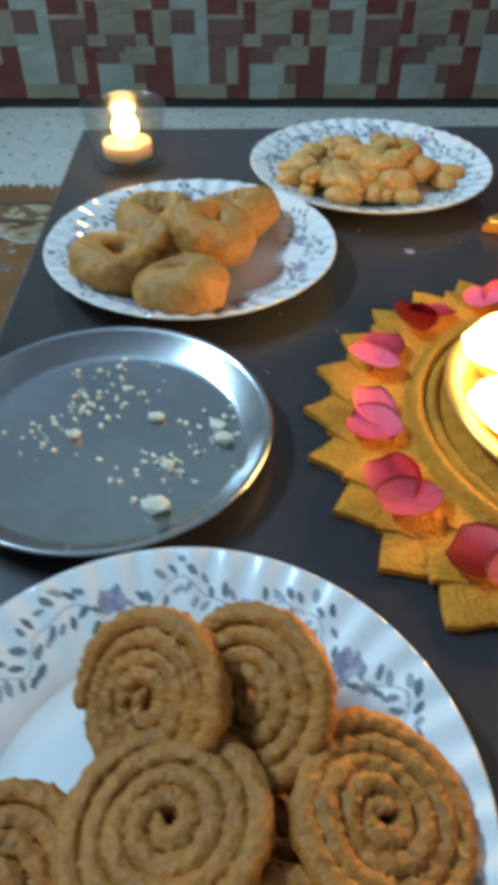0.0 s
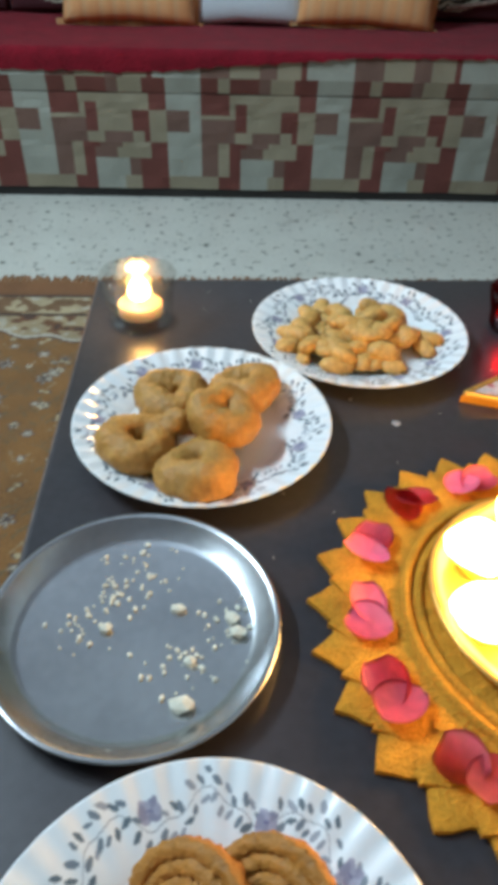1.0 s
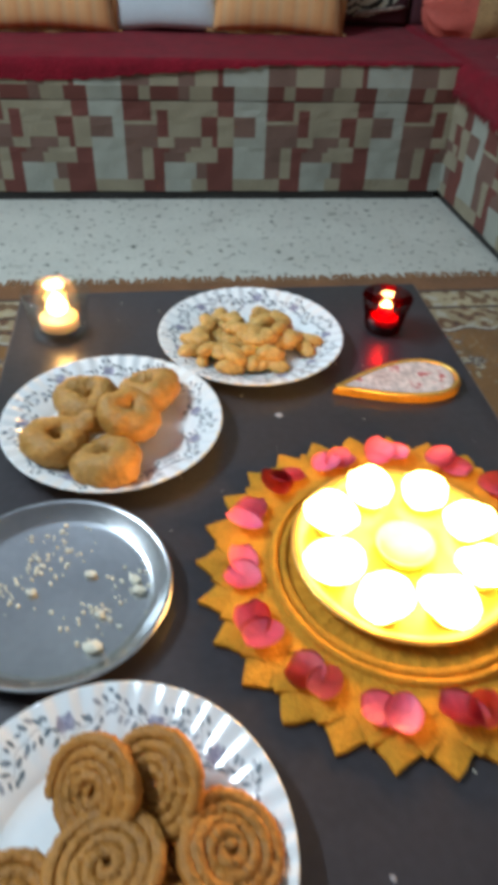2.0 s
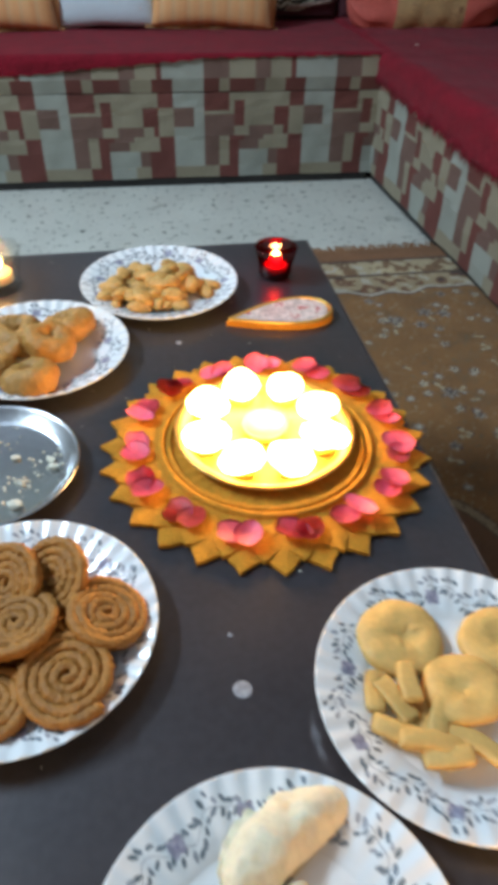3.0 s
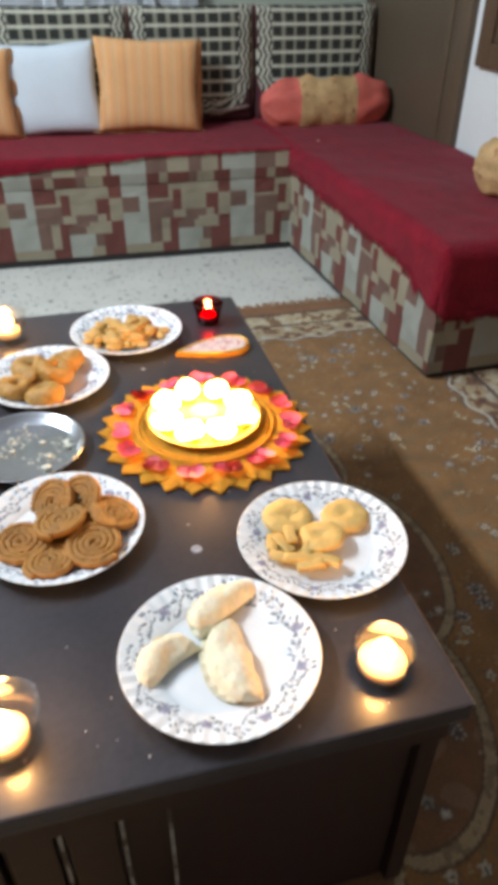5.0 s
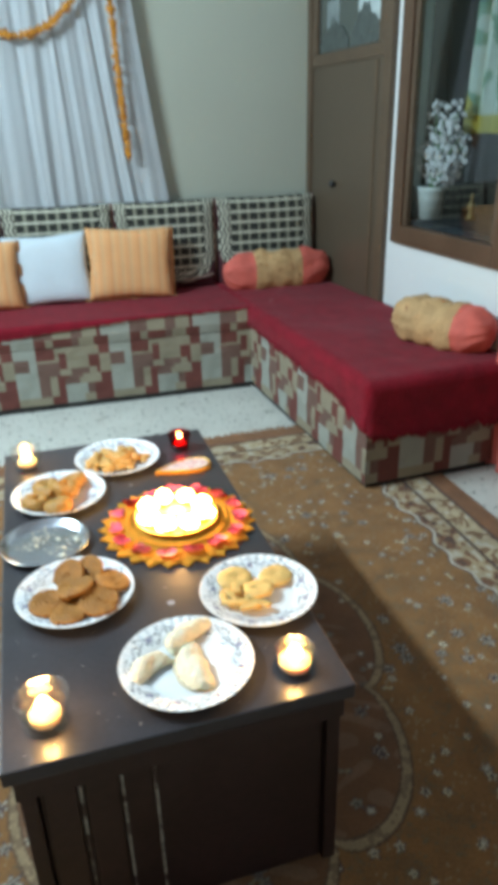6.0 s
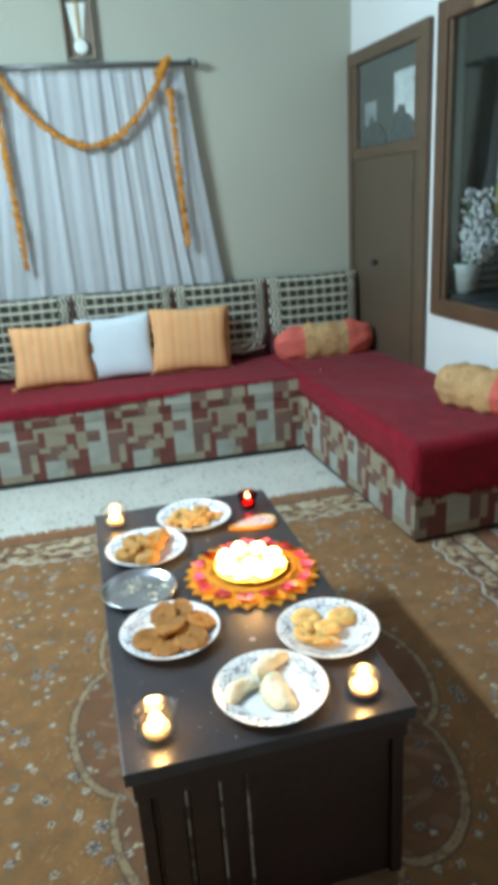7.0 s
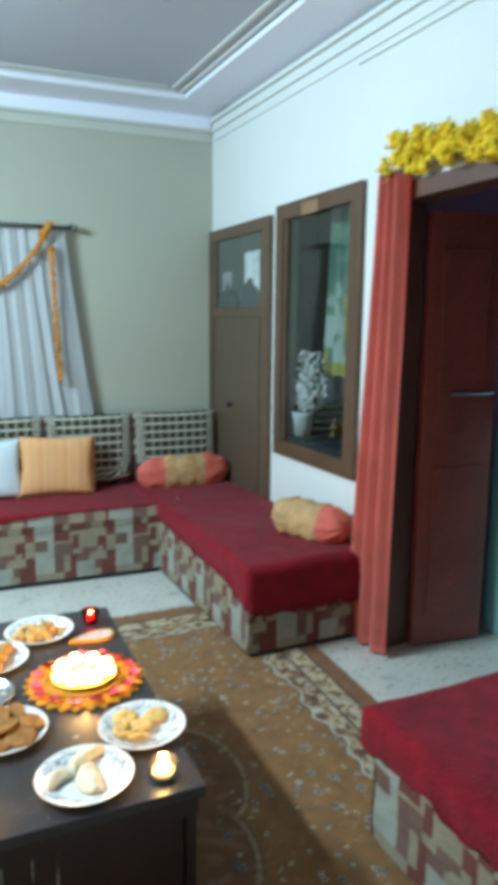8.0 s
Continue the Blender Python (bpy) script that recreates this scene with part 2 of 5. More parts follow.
# ---- the room ----
WX, WY = 1.885, 3.0          # inner faces of the window wall and the back wall
LX, NY, CZ = -1.42, -2.60, 2.835
CORNICE = ((0.012, 2.646, 2.664), (0.022, 2.704, 2.724), (0.03, 2.764, 2.786))  # depth, from, to
FRIEZE = 2.664
DOORWAY = (0.10, 1.00, 2.05)  # opening in the window wall: y from, y to, top
WIN = (1.205, 2.03, 0.74, 2.11)

BACK = pose(WX, WY, 0, 0, 0, -3.8) @ pose(-WX, -WY, 0)  # the back wall is not quite square to the window wall


def turned(ob):
    """Turns a thing that was built square to the window wall into line with the back wall."""
    ob.matrix_basis = BACK @ ob.matrix_basis
    return ob


floor = tagged(part("floor", boxes((LX - 0.1, WX + 2.2, NY - 0.1, WY + 0.5, -0.1, 0)), M_TERRAZZO), "pale speckled terrazzo floor with a dull polish", "floor", kind="structure")
tagged(part("ceiling", boxes((LX, WX, NY, WY + 0.3, CZ, CZ + 0.1), (WX + 0.12, WX + 2.2, -1.2, 1.1, 2.5, 2.6)), M_CEIL), "grey ceiling", "ceiling", kind="structure")
tagged(turned(part("wall_back", boxes((LX - 0.3, WX + 0.12, WY, WY + 0.12, 0, CZ + 0.1)), M_OLIVE)), "olive beige painted plaster wall", "wall", kind="structure")
y0, y1, zt = DOORWAY
a0, a1, b0, b1 = WIN
tagged(part("wall_window", boxes(
    (WX, WX + 0.12, NY, y0, 0, CZ + 0.1), (WX, WX + 0.12, y0, y1, zt, CZ + 0.1), (WX, WX + 0.12, y1, a0, 0, CZ + 0.1),
    (WX, WX + 0.12, a0, a1, 0, b0), (WX, WX + 0.12, a0, a1, b1, CZ + 0.1), (WX, WX + 0.12, a1, WY, 0, CZ + 0.1)), M_WHITE),
    "white painted plaster wall", "wall", kind="structure")
tagged(part("wall_lamp_side", boxes((LX - 0.1, LX, NY, WY + 0.22, 0, CZ + 0.1)), M_WHITE), "white painted plaster wall", "wall", kind="structure")
tagged(part("wall_near", boxes((LX - 0.1, WX + 0.12, NY - 0.1, NY, 0, CZ + 0.1)), M_WHITE), "white painted plaster wall", "wall", kind="structure")
tagged(part("wall_beyond", boxes((WX + 2.1, WX + 2.2, -1.2, 1.1, 0, 2.5), (WX + 0.121, WX + 2.1, 1.05, 1.1, 0, 2.5), (WX + 0.12, WX + 2.1, -1.2, -1.1, 0, 2.5)), M_LAVENDER),
       "lavender wall of the unlit next room", "wall", kind="structure")

# cornice: stepped moulding round the room, pale cove, double bead on the ceiling
side_lines, back_lines = [], []
for depth, z0, z1 in CORNICE:
    side_lines.append((WX - depth, WX, NY, WY - depth * 0.9, z0, z1))
    if z0 < 2.75:
        back_lines.append((LX - 0.02, WX - depth, WY - depth, WY, z0, z1))
tagged(part("cornice", boxes(*side_lines, bevel=0.004), M_WHITE), "white stepped plaster cornice lines", "cornice", kind="structure")
tagged(turned(part("cornice", boxes(*back_lines, bevel=0.004), M_FRIEZE)), "pale olive stepped plaster cornice lines", "cornice", kind="structure")
tagged(part("cove", boxes((WX - 0.30, WX - 0.001, NY, WY - 0.29, CZ - 0.03, CZ - 0.001)), M_COVE), "pale blue-white ceiling border", "ceiling border", kind="structure")
tagged(turned(part("cove", boxes((LX - 0.02, WX - 0.001, WY - 0.30, WY - 0.001, CZ - 0.032, CZ - 0.002)), M_COVE)), "pale blue-white ceiling border", "ceiling border", kind="structure")
tagged(turned(part("back_frieze", boxes((LX - 0.02, WX - 0.012, WY - 0.006, WY - 0.001, FRIEZE, 2.703)), M_FRIEZE)), "pale olive painted band above the olive wall", "frieze", kind="structure")
tagged(turned(part("cove_band", boxes((LX - 0.02, WX - 0.012, WY - 0.012, WY - 0.001, 2.725, CZ - 0.033)), M_COVE)), "pale blue-white band under the ceiling border", "frieze", kind="structure")
side_beads, back_beads = [], []
for off in (0.33, 0.40):
    side_beads.append((WX - off - 0.012, WX - off + 0.012, NY, WY - off + 0.03, CZ - 0.009, CZ - 0.001))
    back_beads.append((LX - 0.02, WX - off - 0.012, WY - off - 0.012, WY - off + 0.012, CZ - 0.0095, CZ - 0.0015))
tagged(part("ceiling_bead", boxes(*side_beads, bevel=0.004), M_WHITE), "white double bead moulding on the ceiling", "moulding", kind="structure")
tagged(turned(part("ceiling_bead", boxes(*back_beads, bevel=0.004), M_WHITE)), "white double bead moulding on the ceiling", "moulding", kind="structure")

tagged(part("wiring_conduit", boxes((WX - 0.016, WX - 0.001, NY, 1.29, 2.608, 2.630), bevel=0.004), M_WHITE), "white plastic wiring conduit along the wall", "conduit", kind="structure")

# tube lamp on the unseen side wall
tl = thing("tube_light", (LX, TUBE_AT[1], TUBE_AT[2]), "white tube light fixture on the wall", "lamp")
part("fixture", boxes((0.001, 0.035, -0.62, 0.62, -0.03, 0.03), bevel=0.006), M_WHITE, tl)
part("tube", pipe([(0.055, -0.58, 0), (0.055, 0.58, 0)], 0.013, 12), M_TUBE, tl, "glowing glass tube", True)


# ---- sofas ----
# the fabric's block print, row by row from the top: the height of a row's upper edge and its 26 columns
ROWS_LOW = [
    (0.309, "WWWWWWRRRRRCCCCCCCCCCCCRRR"),
    (0.284, "WWWWWWRRRRRCRRCCCCCCCCCRRR"),
    (0.264, "BBBBWWRRRRRCRRCCCCCCRRRCCC"),
    (0.251, "BBBBWWCCCCCCRRCCCCCCRRRCCC"),
    (0.240, "BBBBWWBBBBBBRRCCCCCCRRRCCC"),
    (0.202, "WWWWWWBBBBBBCCCBBBBBCCRCCC"),
    (0.171, "WWWWWWBBBCCRRRBBBBCCCCCRRR"),
    (0.156, "WWWWWWBBBCCRRBBBBCCCCCCRRR"),
    (0.124, "WWWWWWBBBCCRRWWWWWWBBRRRRR"),
    (0.070, "CCCCCCCCCRRRRWWWWWCCCRRRRR"),
    (0.030, ""),
]
ROWS_TOP = [
    (0.418, "WWWWWWBBBBBCCCCCBBBCCCCRWW"),
    (0.354, "WWWWWWRRRCCRRRRRBBCCCCRRRR"),
    (0.311, ""),
]
PERIOD = 0.4499


def fabric_face(rows, length, phase, place):
    """A sewn face of the block-print fabric; place(u, z) gives its points."""
    bm = bmesh.new()
    keys = list(M_FAB)
    step = PERIOD / 26
    n = int(length / step) + 2
    seen = {}

    def vert(u, z):
        k = (round(u, 4), round(z, 4))
        if k not in seen:
            seen[k] = bm.verts.new(place(u, z))
        return seen[k]

    for (z1, text), (z0, _) in zip(rows, rows[1:]):
        for i in range(n):
            u0, u1 = i * step - phase % step, (i + 1) * step - phase % step
            u0, u1 = max(u0, 0), min(u1, length)
            if u1 - u0 < 1e-4:
                continue
            c = int(((u0 + u1) / 2 + phase) / step + 1e-6) % 26
            f = bm.faces.new((vert(u0, z0), vert(u1, z0), vert(u1, z1), vert(u0, z1)))
            f.material_index = keys.index(text[c])
    return bm


def wave(u, k=1.0):
    return 0.5 * math.sin(5.1 * u * k + 1) + 0.3 * math.sin(11.7 * u * k) + 0.2 * math.sin(23 * u * k + 2)


# back sofa: along the back wall; its front face looks at the room
SY, SX, SEAM, TOP = 2.327, 1.263, 0.311, 0.418
BY, BX, SX0 = 2.287, 1.311, -1.41
PHASE = 4 * PERIOD - (0.596 - SX0) % (4 * PERIOD)
sofa = turned(thing("sofa", (0, 0, 0), "low sofa in block-print fabric with a red velvet cover", "sofa", "corner sofa units"))
part("base", boxes((SX0, BX - 0.06, BY + 0.006, WY - 0.005, 0.03, SEAM - 0.004)), M_FAB["B"], sofa)
part("plinth", boxes((SX0, BX - 0.008, BY + 0.008, WY - 0.01, 0, 0.032)), M_PLINTH, sofa, "black plinth strip")
part("front_panel", fabric_face(ROWS_LOW, BX - SX0, PHASE, lambda u, z: (SX0 + u, BY + 0.004 * wave(u * 3 + z * 9), z)), list(M_FAB.values()), sofa, "cream, rust and brown block-print front")
part("seat_cushion", boxes((SX0, BX - 0.06, BY + 0.012, WY - 0.005, SEAM - 0.001, TOP - 0.002), bevel=0.008), M_FAB["B"], sofa)
part("cushion_front", fabric_face(ROWS_TOP, BX - SX0, PHASE, lambda u, z: (SX0 + u, BY + 0.002 - 0.010 * math.sin(math.pi * (z - SEAM) / (TOP - SEAM)) + 0.003 * wave(u * 3), z)), list(M_FAB.values()), sofa, "block-print cushion front")


def cover_profile(s, drop):
    """Arc-length along a cover that lies on the seat, turns over its edge and hangs by drop: (inward, height)."""
    if s < 0.0:
        return -s, 0.0
    r = 0.018
    if s < r * math.pi / 2:
        a = s / r
        return -r * math.sin(a), -r * (1 - math.cos(a))
    return -r - 0.004, -r - min(s - r * math.pi / 2, drop)


def sofa_cover(u, v):
    x = SX0 + u * (BX - SX0 + 0.01)
    k = max(0.0, min(1.0, (x + 0.1) / 1.1))
    drop = 0.042 - 0.052 * k * k * (3 - 2 * k) + 0.005 * wave(x * 1.3) + 0.002 * math.sin(x * 97) + 0.0015 * math.sin(x * 231)
    inw, h = cover_profile(-0.60 + v * (0.60 + 0.028 + max(drop, -0.012)), 1)
    return (x, BY + 0.010 + inw, TOP + 0.009 + h + (0.006 * noise.noise((3 * x, 2 * v, 0)) if inw > 0.02 else 0))


part("cover", sheet(160, 60, sofa_cover), M_VELVET, sofa, "dark red velvet cover over the seat", True)

# side sofa: along the window wall
EY = 1.093
side = thing("sofa", (0, 0, 0), "low side sofa in block-print fabric under a wide red velvet cover", "sofa", "corner sofa units")
part("base", boxes((SX + 0.008, WX - 0.005, EY + 0.006, WY - 0.006, 0.03, TOP - 0.006)), M_FAB["B"], side)
part("plinth", boxes((SX + 0.014, WX - 0.006, EY + 0.012, WY - 0.007, 0, 0.032)), M_PLINTH, side, "black plinth strip")
ALL_ROWS = ROWS_TOP[:-1] + ROWS_LOW
part("front_panel", fabric_face(ALL_ROWS, SY - EY, 0.30, lambda u, z: (SX + 0.004 * wave(u * 3 + z * 7), SY - u, z)), list(M_FAB.values()), side, "cream, rust and brown block-print front")
part("end_panel", fabric_face(ALL_ROWS, WX - 0.005 - SX, 0.31, lambda u, z: (SX + u, EY + 0.002 * wave(u * 4), z)), list(M_FAB.values()), side, "cream, rust and brown block-print end")


def side_drop(y):
    k = max(0.0, min(1.0, (SY - y) / (SY - EY)))
    return 0.085 + 0.045 * k + 0.075 * max(0.0, (k - 0.85) / 0.15) + 0.007 * wave(y * 3.1)


def fold_over(s, drop):
    """Distance inside an edge -> (place inside the edge, fall), rolling over a soft edge and hanging by drop."""
    r = 0.045
    if s > r:
        return s, 0.0
    a = (r - s) / r
    if a < math.pi / 2:
        return r - r * math.sin(a), r * (1 - math.cos(a))
    return 0.0, min(r + (a - math.pi / 2) * r, drop)


def draped(x0, x1, ya, yb, top, drop_x, drop_y):
    """A cover over a seat: hangs over the edge at x0 and the end at ya."""
    def fn(u, v):
        x = x0 - 0.22 + u * (x1 - x0 + 0.22)
        y = ya - 0.25 + v * (yb - ya + 0.25)
        jag = 0.004 * math.sin(61 * (x - y)) + 0.003 * math.sin(143 * (x - y) + 1)
        ix, hx = fold_over(x - x0, drop_x(max(y, ya)) + jag)
        iy, hy = fold_over(y - ya, drop_y(max(x, x0)) + jag)
        bulge = 0.018 + 0.005 * wave(2.2 * (x + y)) * min(1, 8 * max(hx, hy))
        r = 0.04
        if ix < r and iy < r:
            d = math.hypot(r - ix, r - iy)
            if d > r:
                ix, iy = r - (r - ix) * r / d, r - (r - iy) * r / d
        z = top - max(hx, hy)
        soft = max(0.0, 1 - 14 * max(hx, hy))
        return (x0 + ix - bulge, ya + iy - bulge, z + soft * (0.013 * noise.noise((3 * x, 3 * y, 0.3)) + 0.004 * noise.noise((11 * x, 9 * y, 0.3))))
    return fn


side_cloth = draped(SX, WX - 0.008, EY, WY - 0.02, TOP + 0.020, side_drop, lambda x: 0.205 + 0.03 * (x - SX) + 0.008 * wave(x * 4))
side_cover = part("cover", sheet(90, 150, side_cloth), M_VELVET, side, "dark red velvet cover hanging over the edge", True)


def ragged_edge(name, cloth, steps, seed, parent):
    """Short uneven tufts of pile along the hem of a hanging cover."""
    bm = bmesh.new()
    rnd = random.Random(seed)
    for i in range(steps):
        for u, v in ((0.0, 0.17 + 0.60 * i / steps), (0.30 + 0.68 * i / steps, 0.0)):
            p = Vector(cloth(u, v)) + Vector((rnd.uniform(-0.002, 0.002), rnd.uniform(-0.002, 0.002), 0.006))
            side_way = Vector((0, 1, 0)) if u == 0.0 else Vector((1, 0, 0))
            out = Vector((-1, 0, 0)) if u == 0.0 else Vector((0, -1, 0))
            w, l = rnd.uniform(0.002, 0.006), rnd.uniform(0.008, 0.036)
            tip = p + side_way * rnd.uniform(-0.006, 0.006) + out * rnd.uniform(0.001, 0.006) - Vector((0, 0, l))
            bm.faces.new([bm.verts.new(q) for q in (p - side_way * w, p + side_way * w, tip)])
    tagged(part(name, bm, M_VELVET, parent, "ragged velvet hem"), kind="stuff")


ragged_edge("hem", side_cloth, 900, 5, side_cover)

# third unit in front of the doorway
TX, TY = 1.09, -0.025
near = thing("sofa", (0, 0, 0), "low sofa unit in block-print fabric under a red velvet cover", "sofa", "corner sofa units")
part("base", boxes((TX + 0.03, WX - 0.005, -1.75, TY - 0.03, 0.03, TOP - 0.006)), M_FAB["B"], near)
part("plinth", boxes((TX + 0.04, WX - 0.006, -1.74, TY - 0.04, 0, 0.032)), M_PLINTH, near, "black plinth strip")
part("front_panel", fabric_face(ALL_ROWS, 1.67, 0.0, lambda u, z: (TX + 0.022 + 0.004 * wave(u * 3 + z * 7), TY - 0.03 - u, z)), list(M_FAB.values()), near, "cream, rust and brown block-print front")
part("end_panel", fabric_face(ALL_ROWS, WX - 0.005 - TX - 0.022, 0.2, lambda u, z: (TX + 0.022 + u, TY - 0.022, z)), list(M_FAB.values()), near, "cream, rust and brown block-print end")
nc = sheet(90, 150, draped(TX, WX - 0.008, 0, 1.70, TOP + 0.014, lambda y: 0.10 + 0.02 * wave(y * 3), lambda x: 0.10 + 0.01 * wave(x * 4)))
bmesh.ops.transform(nc, matrix=Matrix.Translation((0, TY, 0)) @ Matrix.Diagonal((1, -1, 1, 1)), verts=nc.verts)
bmesh.ops.reverse_faces(nc, faces=nc.faces)
part("cover", nc, M_VELVET, near, "dark red velvet cover over the seat", True)

# ---- carpet ----
CAR = (0.405, 0.47, -3.0)
CW, CL = 2.33, 2.61
carpet = thing("carpet", (CAR[0], CAR[1], 0), "brown floral carpet with a lobed medallion and fringed ends", "carpet", rz=CAR[2])
part("backing", boxes((-CW / 2, CW / 2, -CL / 2, CL / 2, 0.0005, 0.006)), M_CARPETEDGE, carpet)


def carpet_pattern(X, Y):
    rs = np.random.RandomState(3)
    h = np.sin(X * 37 + 3 * np.sin(Y * 21)) * np.sin(Y * 41 + 2 * np.sin(X * 17))
    g = np.sin(X * 91 + 4 * np.sin(Y * 57)) * np.sin(Y * 83 + 3 * np.sin(X * 61))
    col = np.empty((*X.shape, 3))
    col[:] = (0.235, 0.108, 0.030)

    def put(mask, c):
        col[mask] = c

    def blots(size):
        """Soft random patches of about that size, from 0 to 1."""
        nx, ny = int(CW / size) + 2, int(CL / size) + 2
        grid = rs.rand(ny, nx)
        fx, fy = (X + CW / 2) / size, (Y + CL / 2) / size
        ix, iy = np.minimum(fx.astype(int), nx - 2), np.minimum(fy.astype(int), ny - 2)
        tx, ty = fx - ix, fy - iy
        tx, ty = tx * tx * (3 - 2 * tx), ty * ty * (3 - 2 * ty)
        return (grid[iy, ix] * (1 - tx) + grid[iy, ix + 1] * tx) * (1 - ty) + (grid[iy + 1, ix] * (1 - tx) + grid[iy + 1, ix + 1] * tx) * ty

    small, tiny, wide = blots(0.024), blots(0.012), blots(0.05)
    put((h > 0.62), (0.215, 0.105, 0.034))
    # medallion: an oval with lobes, table shade included in its darker fill
    ang = np.arctan2(Y / 1.45, X)
    rad = np.hypot(X, Y / 1.45)
    lob = 0.432 + 0.078 * np.abs(np.cos(ang * 4)) ** 0.6
    inside = rad < lob
    put(inside, (0.165, 0.072, 0.028))
    put(inside & (h > 0.55), (0.20, 0.105, 0.055))
    # stems
    put((np.abs(g) < 0.045) & (h > 0.1) & ~inside, (0.15, 0.11, 0.055))
    put((np.abs(g) < 0.03) & (h < -0.3) & ~inside, (0.30, 0.22, 0.12))
    # flowers and leaf pairs over field and medallion
    dark = np.array((0.070, 0.045, 0.038))
    for k in range(1500):
        cx, cy = rs.uniform(-CW / 2, CW / 2), rs.uniform(-CL / 2, CL / 2)
        kind = rs.randint(5)
        r = rs.uniform(0.008, 0.0135) * (1.55 if kind == 4 else 1.0)
        i0, i1 = int((cx - 1.8 * r + CW / 2) / GX), int((cx + 1.8 * r + CW / 2) / GX) + 2
        j0, j1 = int((cy - 1.8 * r + CL / 2) / GY), int((cy + 1.8 * r + CL / 2) / GY) + 2
        i0, j0 = max(i0, 0), max(j0, 0)
        sx, sy = X[j0:j1, i0:i1] - cx, Y[j0:j1, i0:i1] - cy
        if sx.size == 0:
            continue
        turn = k * 1.7
        a, d = np.arctan2(sy, sx) + turn, np.hypot(sx, sy)
        sub = col[j0:j1, i0:i1]
        main = np.array([(0.48, 0.41, 0.28), (0.34, 0.285, 0.215), (0.42, 0.33, 0.19), (0.43, 0.365, 0.26), (0.35, 0.305, 0.235)][kind])
        # flowers inside the medallion are darkened along with its fill
        dull = 0.55 if math.hypot(cx, cy / 1.45) < 0.45 else 1.0
        if kind == 2:  # a pair of leaves
            leaf = r * 1.25 * np.abs(np.cos(a)) ** 2.2
            sub[d < leaf * 1.25] = dark * 1.4
            sub[d < leaf] = main * dull
        else:
            petal = r * (0.74 + 0.26 * np.cos(a * (5 + kind % 3)))
            sub[d < petal * 1.25] = dark * 1.5
            sub[d < petal] = main * dull
            if kind == 4:
                sub[(d > r * 0.42) & (d < r * 0.6)] = dark * 1.6
            sub[d < r * 0.30] = dark if kind != 1 else (0.48, 0.43, 0.34)
    put(np.abs(rad - lob) < 0.0130, (0.105, 0.058, 0.030))
    put(np.abs(rad - lob) < 0.0085, (0.31, 0.215, 0.115))
    put((np.abs(rad - lob) < 0.0085) & (tiny > 0.66), (0.20, 0.13, 0.07))
    # borders from the outside: plain brown, dark line, cream scrolls, dark line, floral band, white wavy edge
    ex, ey = CW / 2 - np.abs(X), CL / 2 - np.abs(Y)
    e = np.minimum(ex, ey)
    along = np.where(ex < ey, Y, X)
    scroll = 0.6 * np.sin(along * 58 + 5 * wide) * np.sin(e * 80 + 4 * small) + 1.5 * (small - 0.5) + 0.8 * (tiny - 0.5)
    bloom = 0.5 * np.sin(along * 39 + 5 * wide) * np.sin(e * 66 + 3 * small) + 1.6 * (small - 0.5) + 0.9 * (tiny - 0.5)
    wavy = 0.250 + 0.030 * np.abs(np.sin(along * 8.5)) + 0.009 * np.sin(along * 53)
    put(e < wavy + 0.007, (0.12, 0.065, 0.035))
    put(e < wavy, (0.47, 0.42, 0.34))
    b2 = (e < wavy - 0.010) & (e >= 0.175)
    put(b2, (0.36, 0.27, 0.15))
    put(b2 & (bloom > 0.12), (0.17, 0.075, 0.032))
    put(b2 & (bloom > 0.62), (0.085, 0.045, 0.03))
    put(b2 & (bloom < -0.55), (0.45, 0.39, 0.29))
    b1 = (e < 0.165) & (e >= 0.085)
    put(b1, (0.43, 0.34, 0.20))
    put(b1 & (scroll > 0.18), (0.18, 0.095, 0.042))
    put(b1 & (scroll < -0.60), (0.48, 0.42, 0.32))
    put((e < 0.175) & (e >= 0.165), (0.075, 0.042, 0.028))
    put((e < 0.085) & (e >= 0.074), (0.08, 0.045, 0.03))
    put(e < 0.074, (0.215, 0.092, 0.034))
    return col


NXC, NYC = 560, 630
GX, GY = CW / NXC, CL / NYC
xs, ys = np.linspace(-CW / 2, CW / 2, NXC + 1), np.linspace(-CL / 2, CL / 2, NYC + 1)
XX, YY = np.meshgrid(xs, ys)
verts = np.stack([XX, YY, 0.009 + 0.001 * np.sin(XX * 7) * np.sin(YY * 5)], -1).reshape(-1, 3)
ii, jj = np.meshgrid(np.arange(NXC), np.arange(NYC))
v0 = (jj * (NXC + 1) + ii).ravel()
quads = np.stack([v0, v0 + 1, v0 + NXC + 2, v0 + NXC + 1], -1)
me = bpy.data.meshes.new("woven_face")
me.from_pydata(verts.tolist(), [], quads.tolist())
ca = me.color_attributes.new("Col", "FLOAT_COLOR", "POINT")
rgba = np.ones((verts.shape[0], 4), dtype=np.float32)
rgba[:, :3] = carpet_pattern(XX, YY).reshape(-1, 3)
ca.data.foreach_set("color", rgba.ravel())
me.materials.append(M_CARPET)
pile = new("woven_face", me)
pile.parent = carpet
fr = bmesh.new()
rf = random.Random(8)
for sgn in (1, -1):
    for i in range(420):
        x = -CW / 2 + CW * (i + rf.random()) / 420
        l = rf.uniform(0.025, 0.05)
        w = rf.uniform(0.002, 0.004)
        dx = rf.uniform(-0.012, 0.012)
        y = sgn * CL / 2
        q = [fr.verts.new(p) for p in ((x - w, y, 0.006), (x + w, y, 0.006), (x + w + dx, y + sgn * l, 0.0025), (x - w + dx, y + sgn * l, 0.0025))]
        fr.faces.new(q)
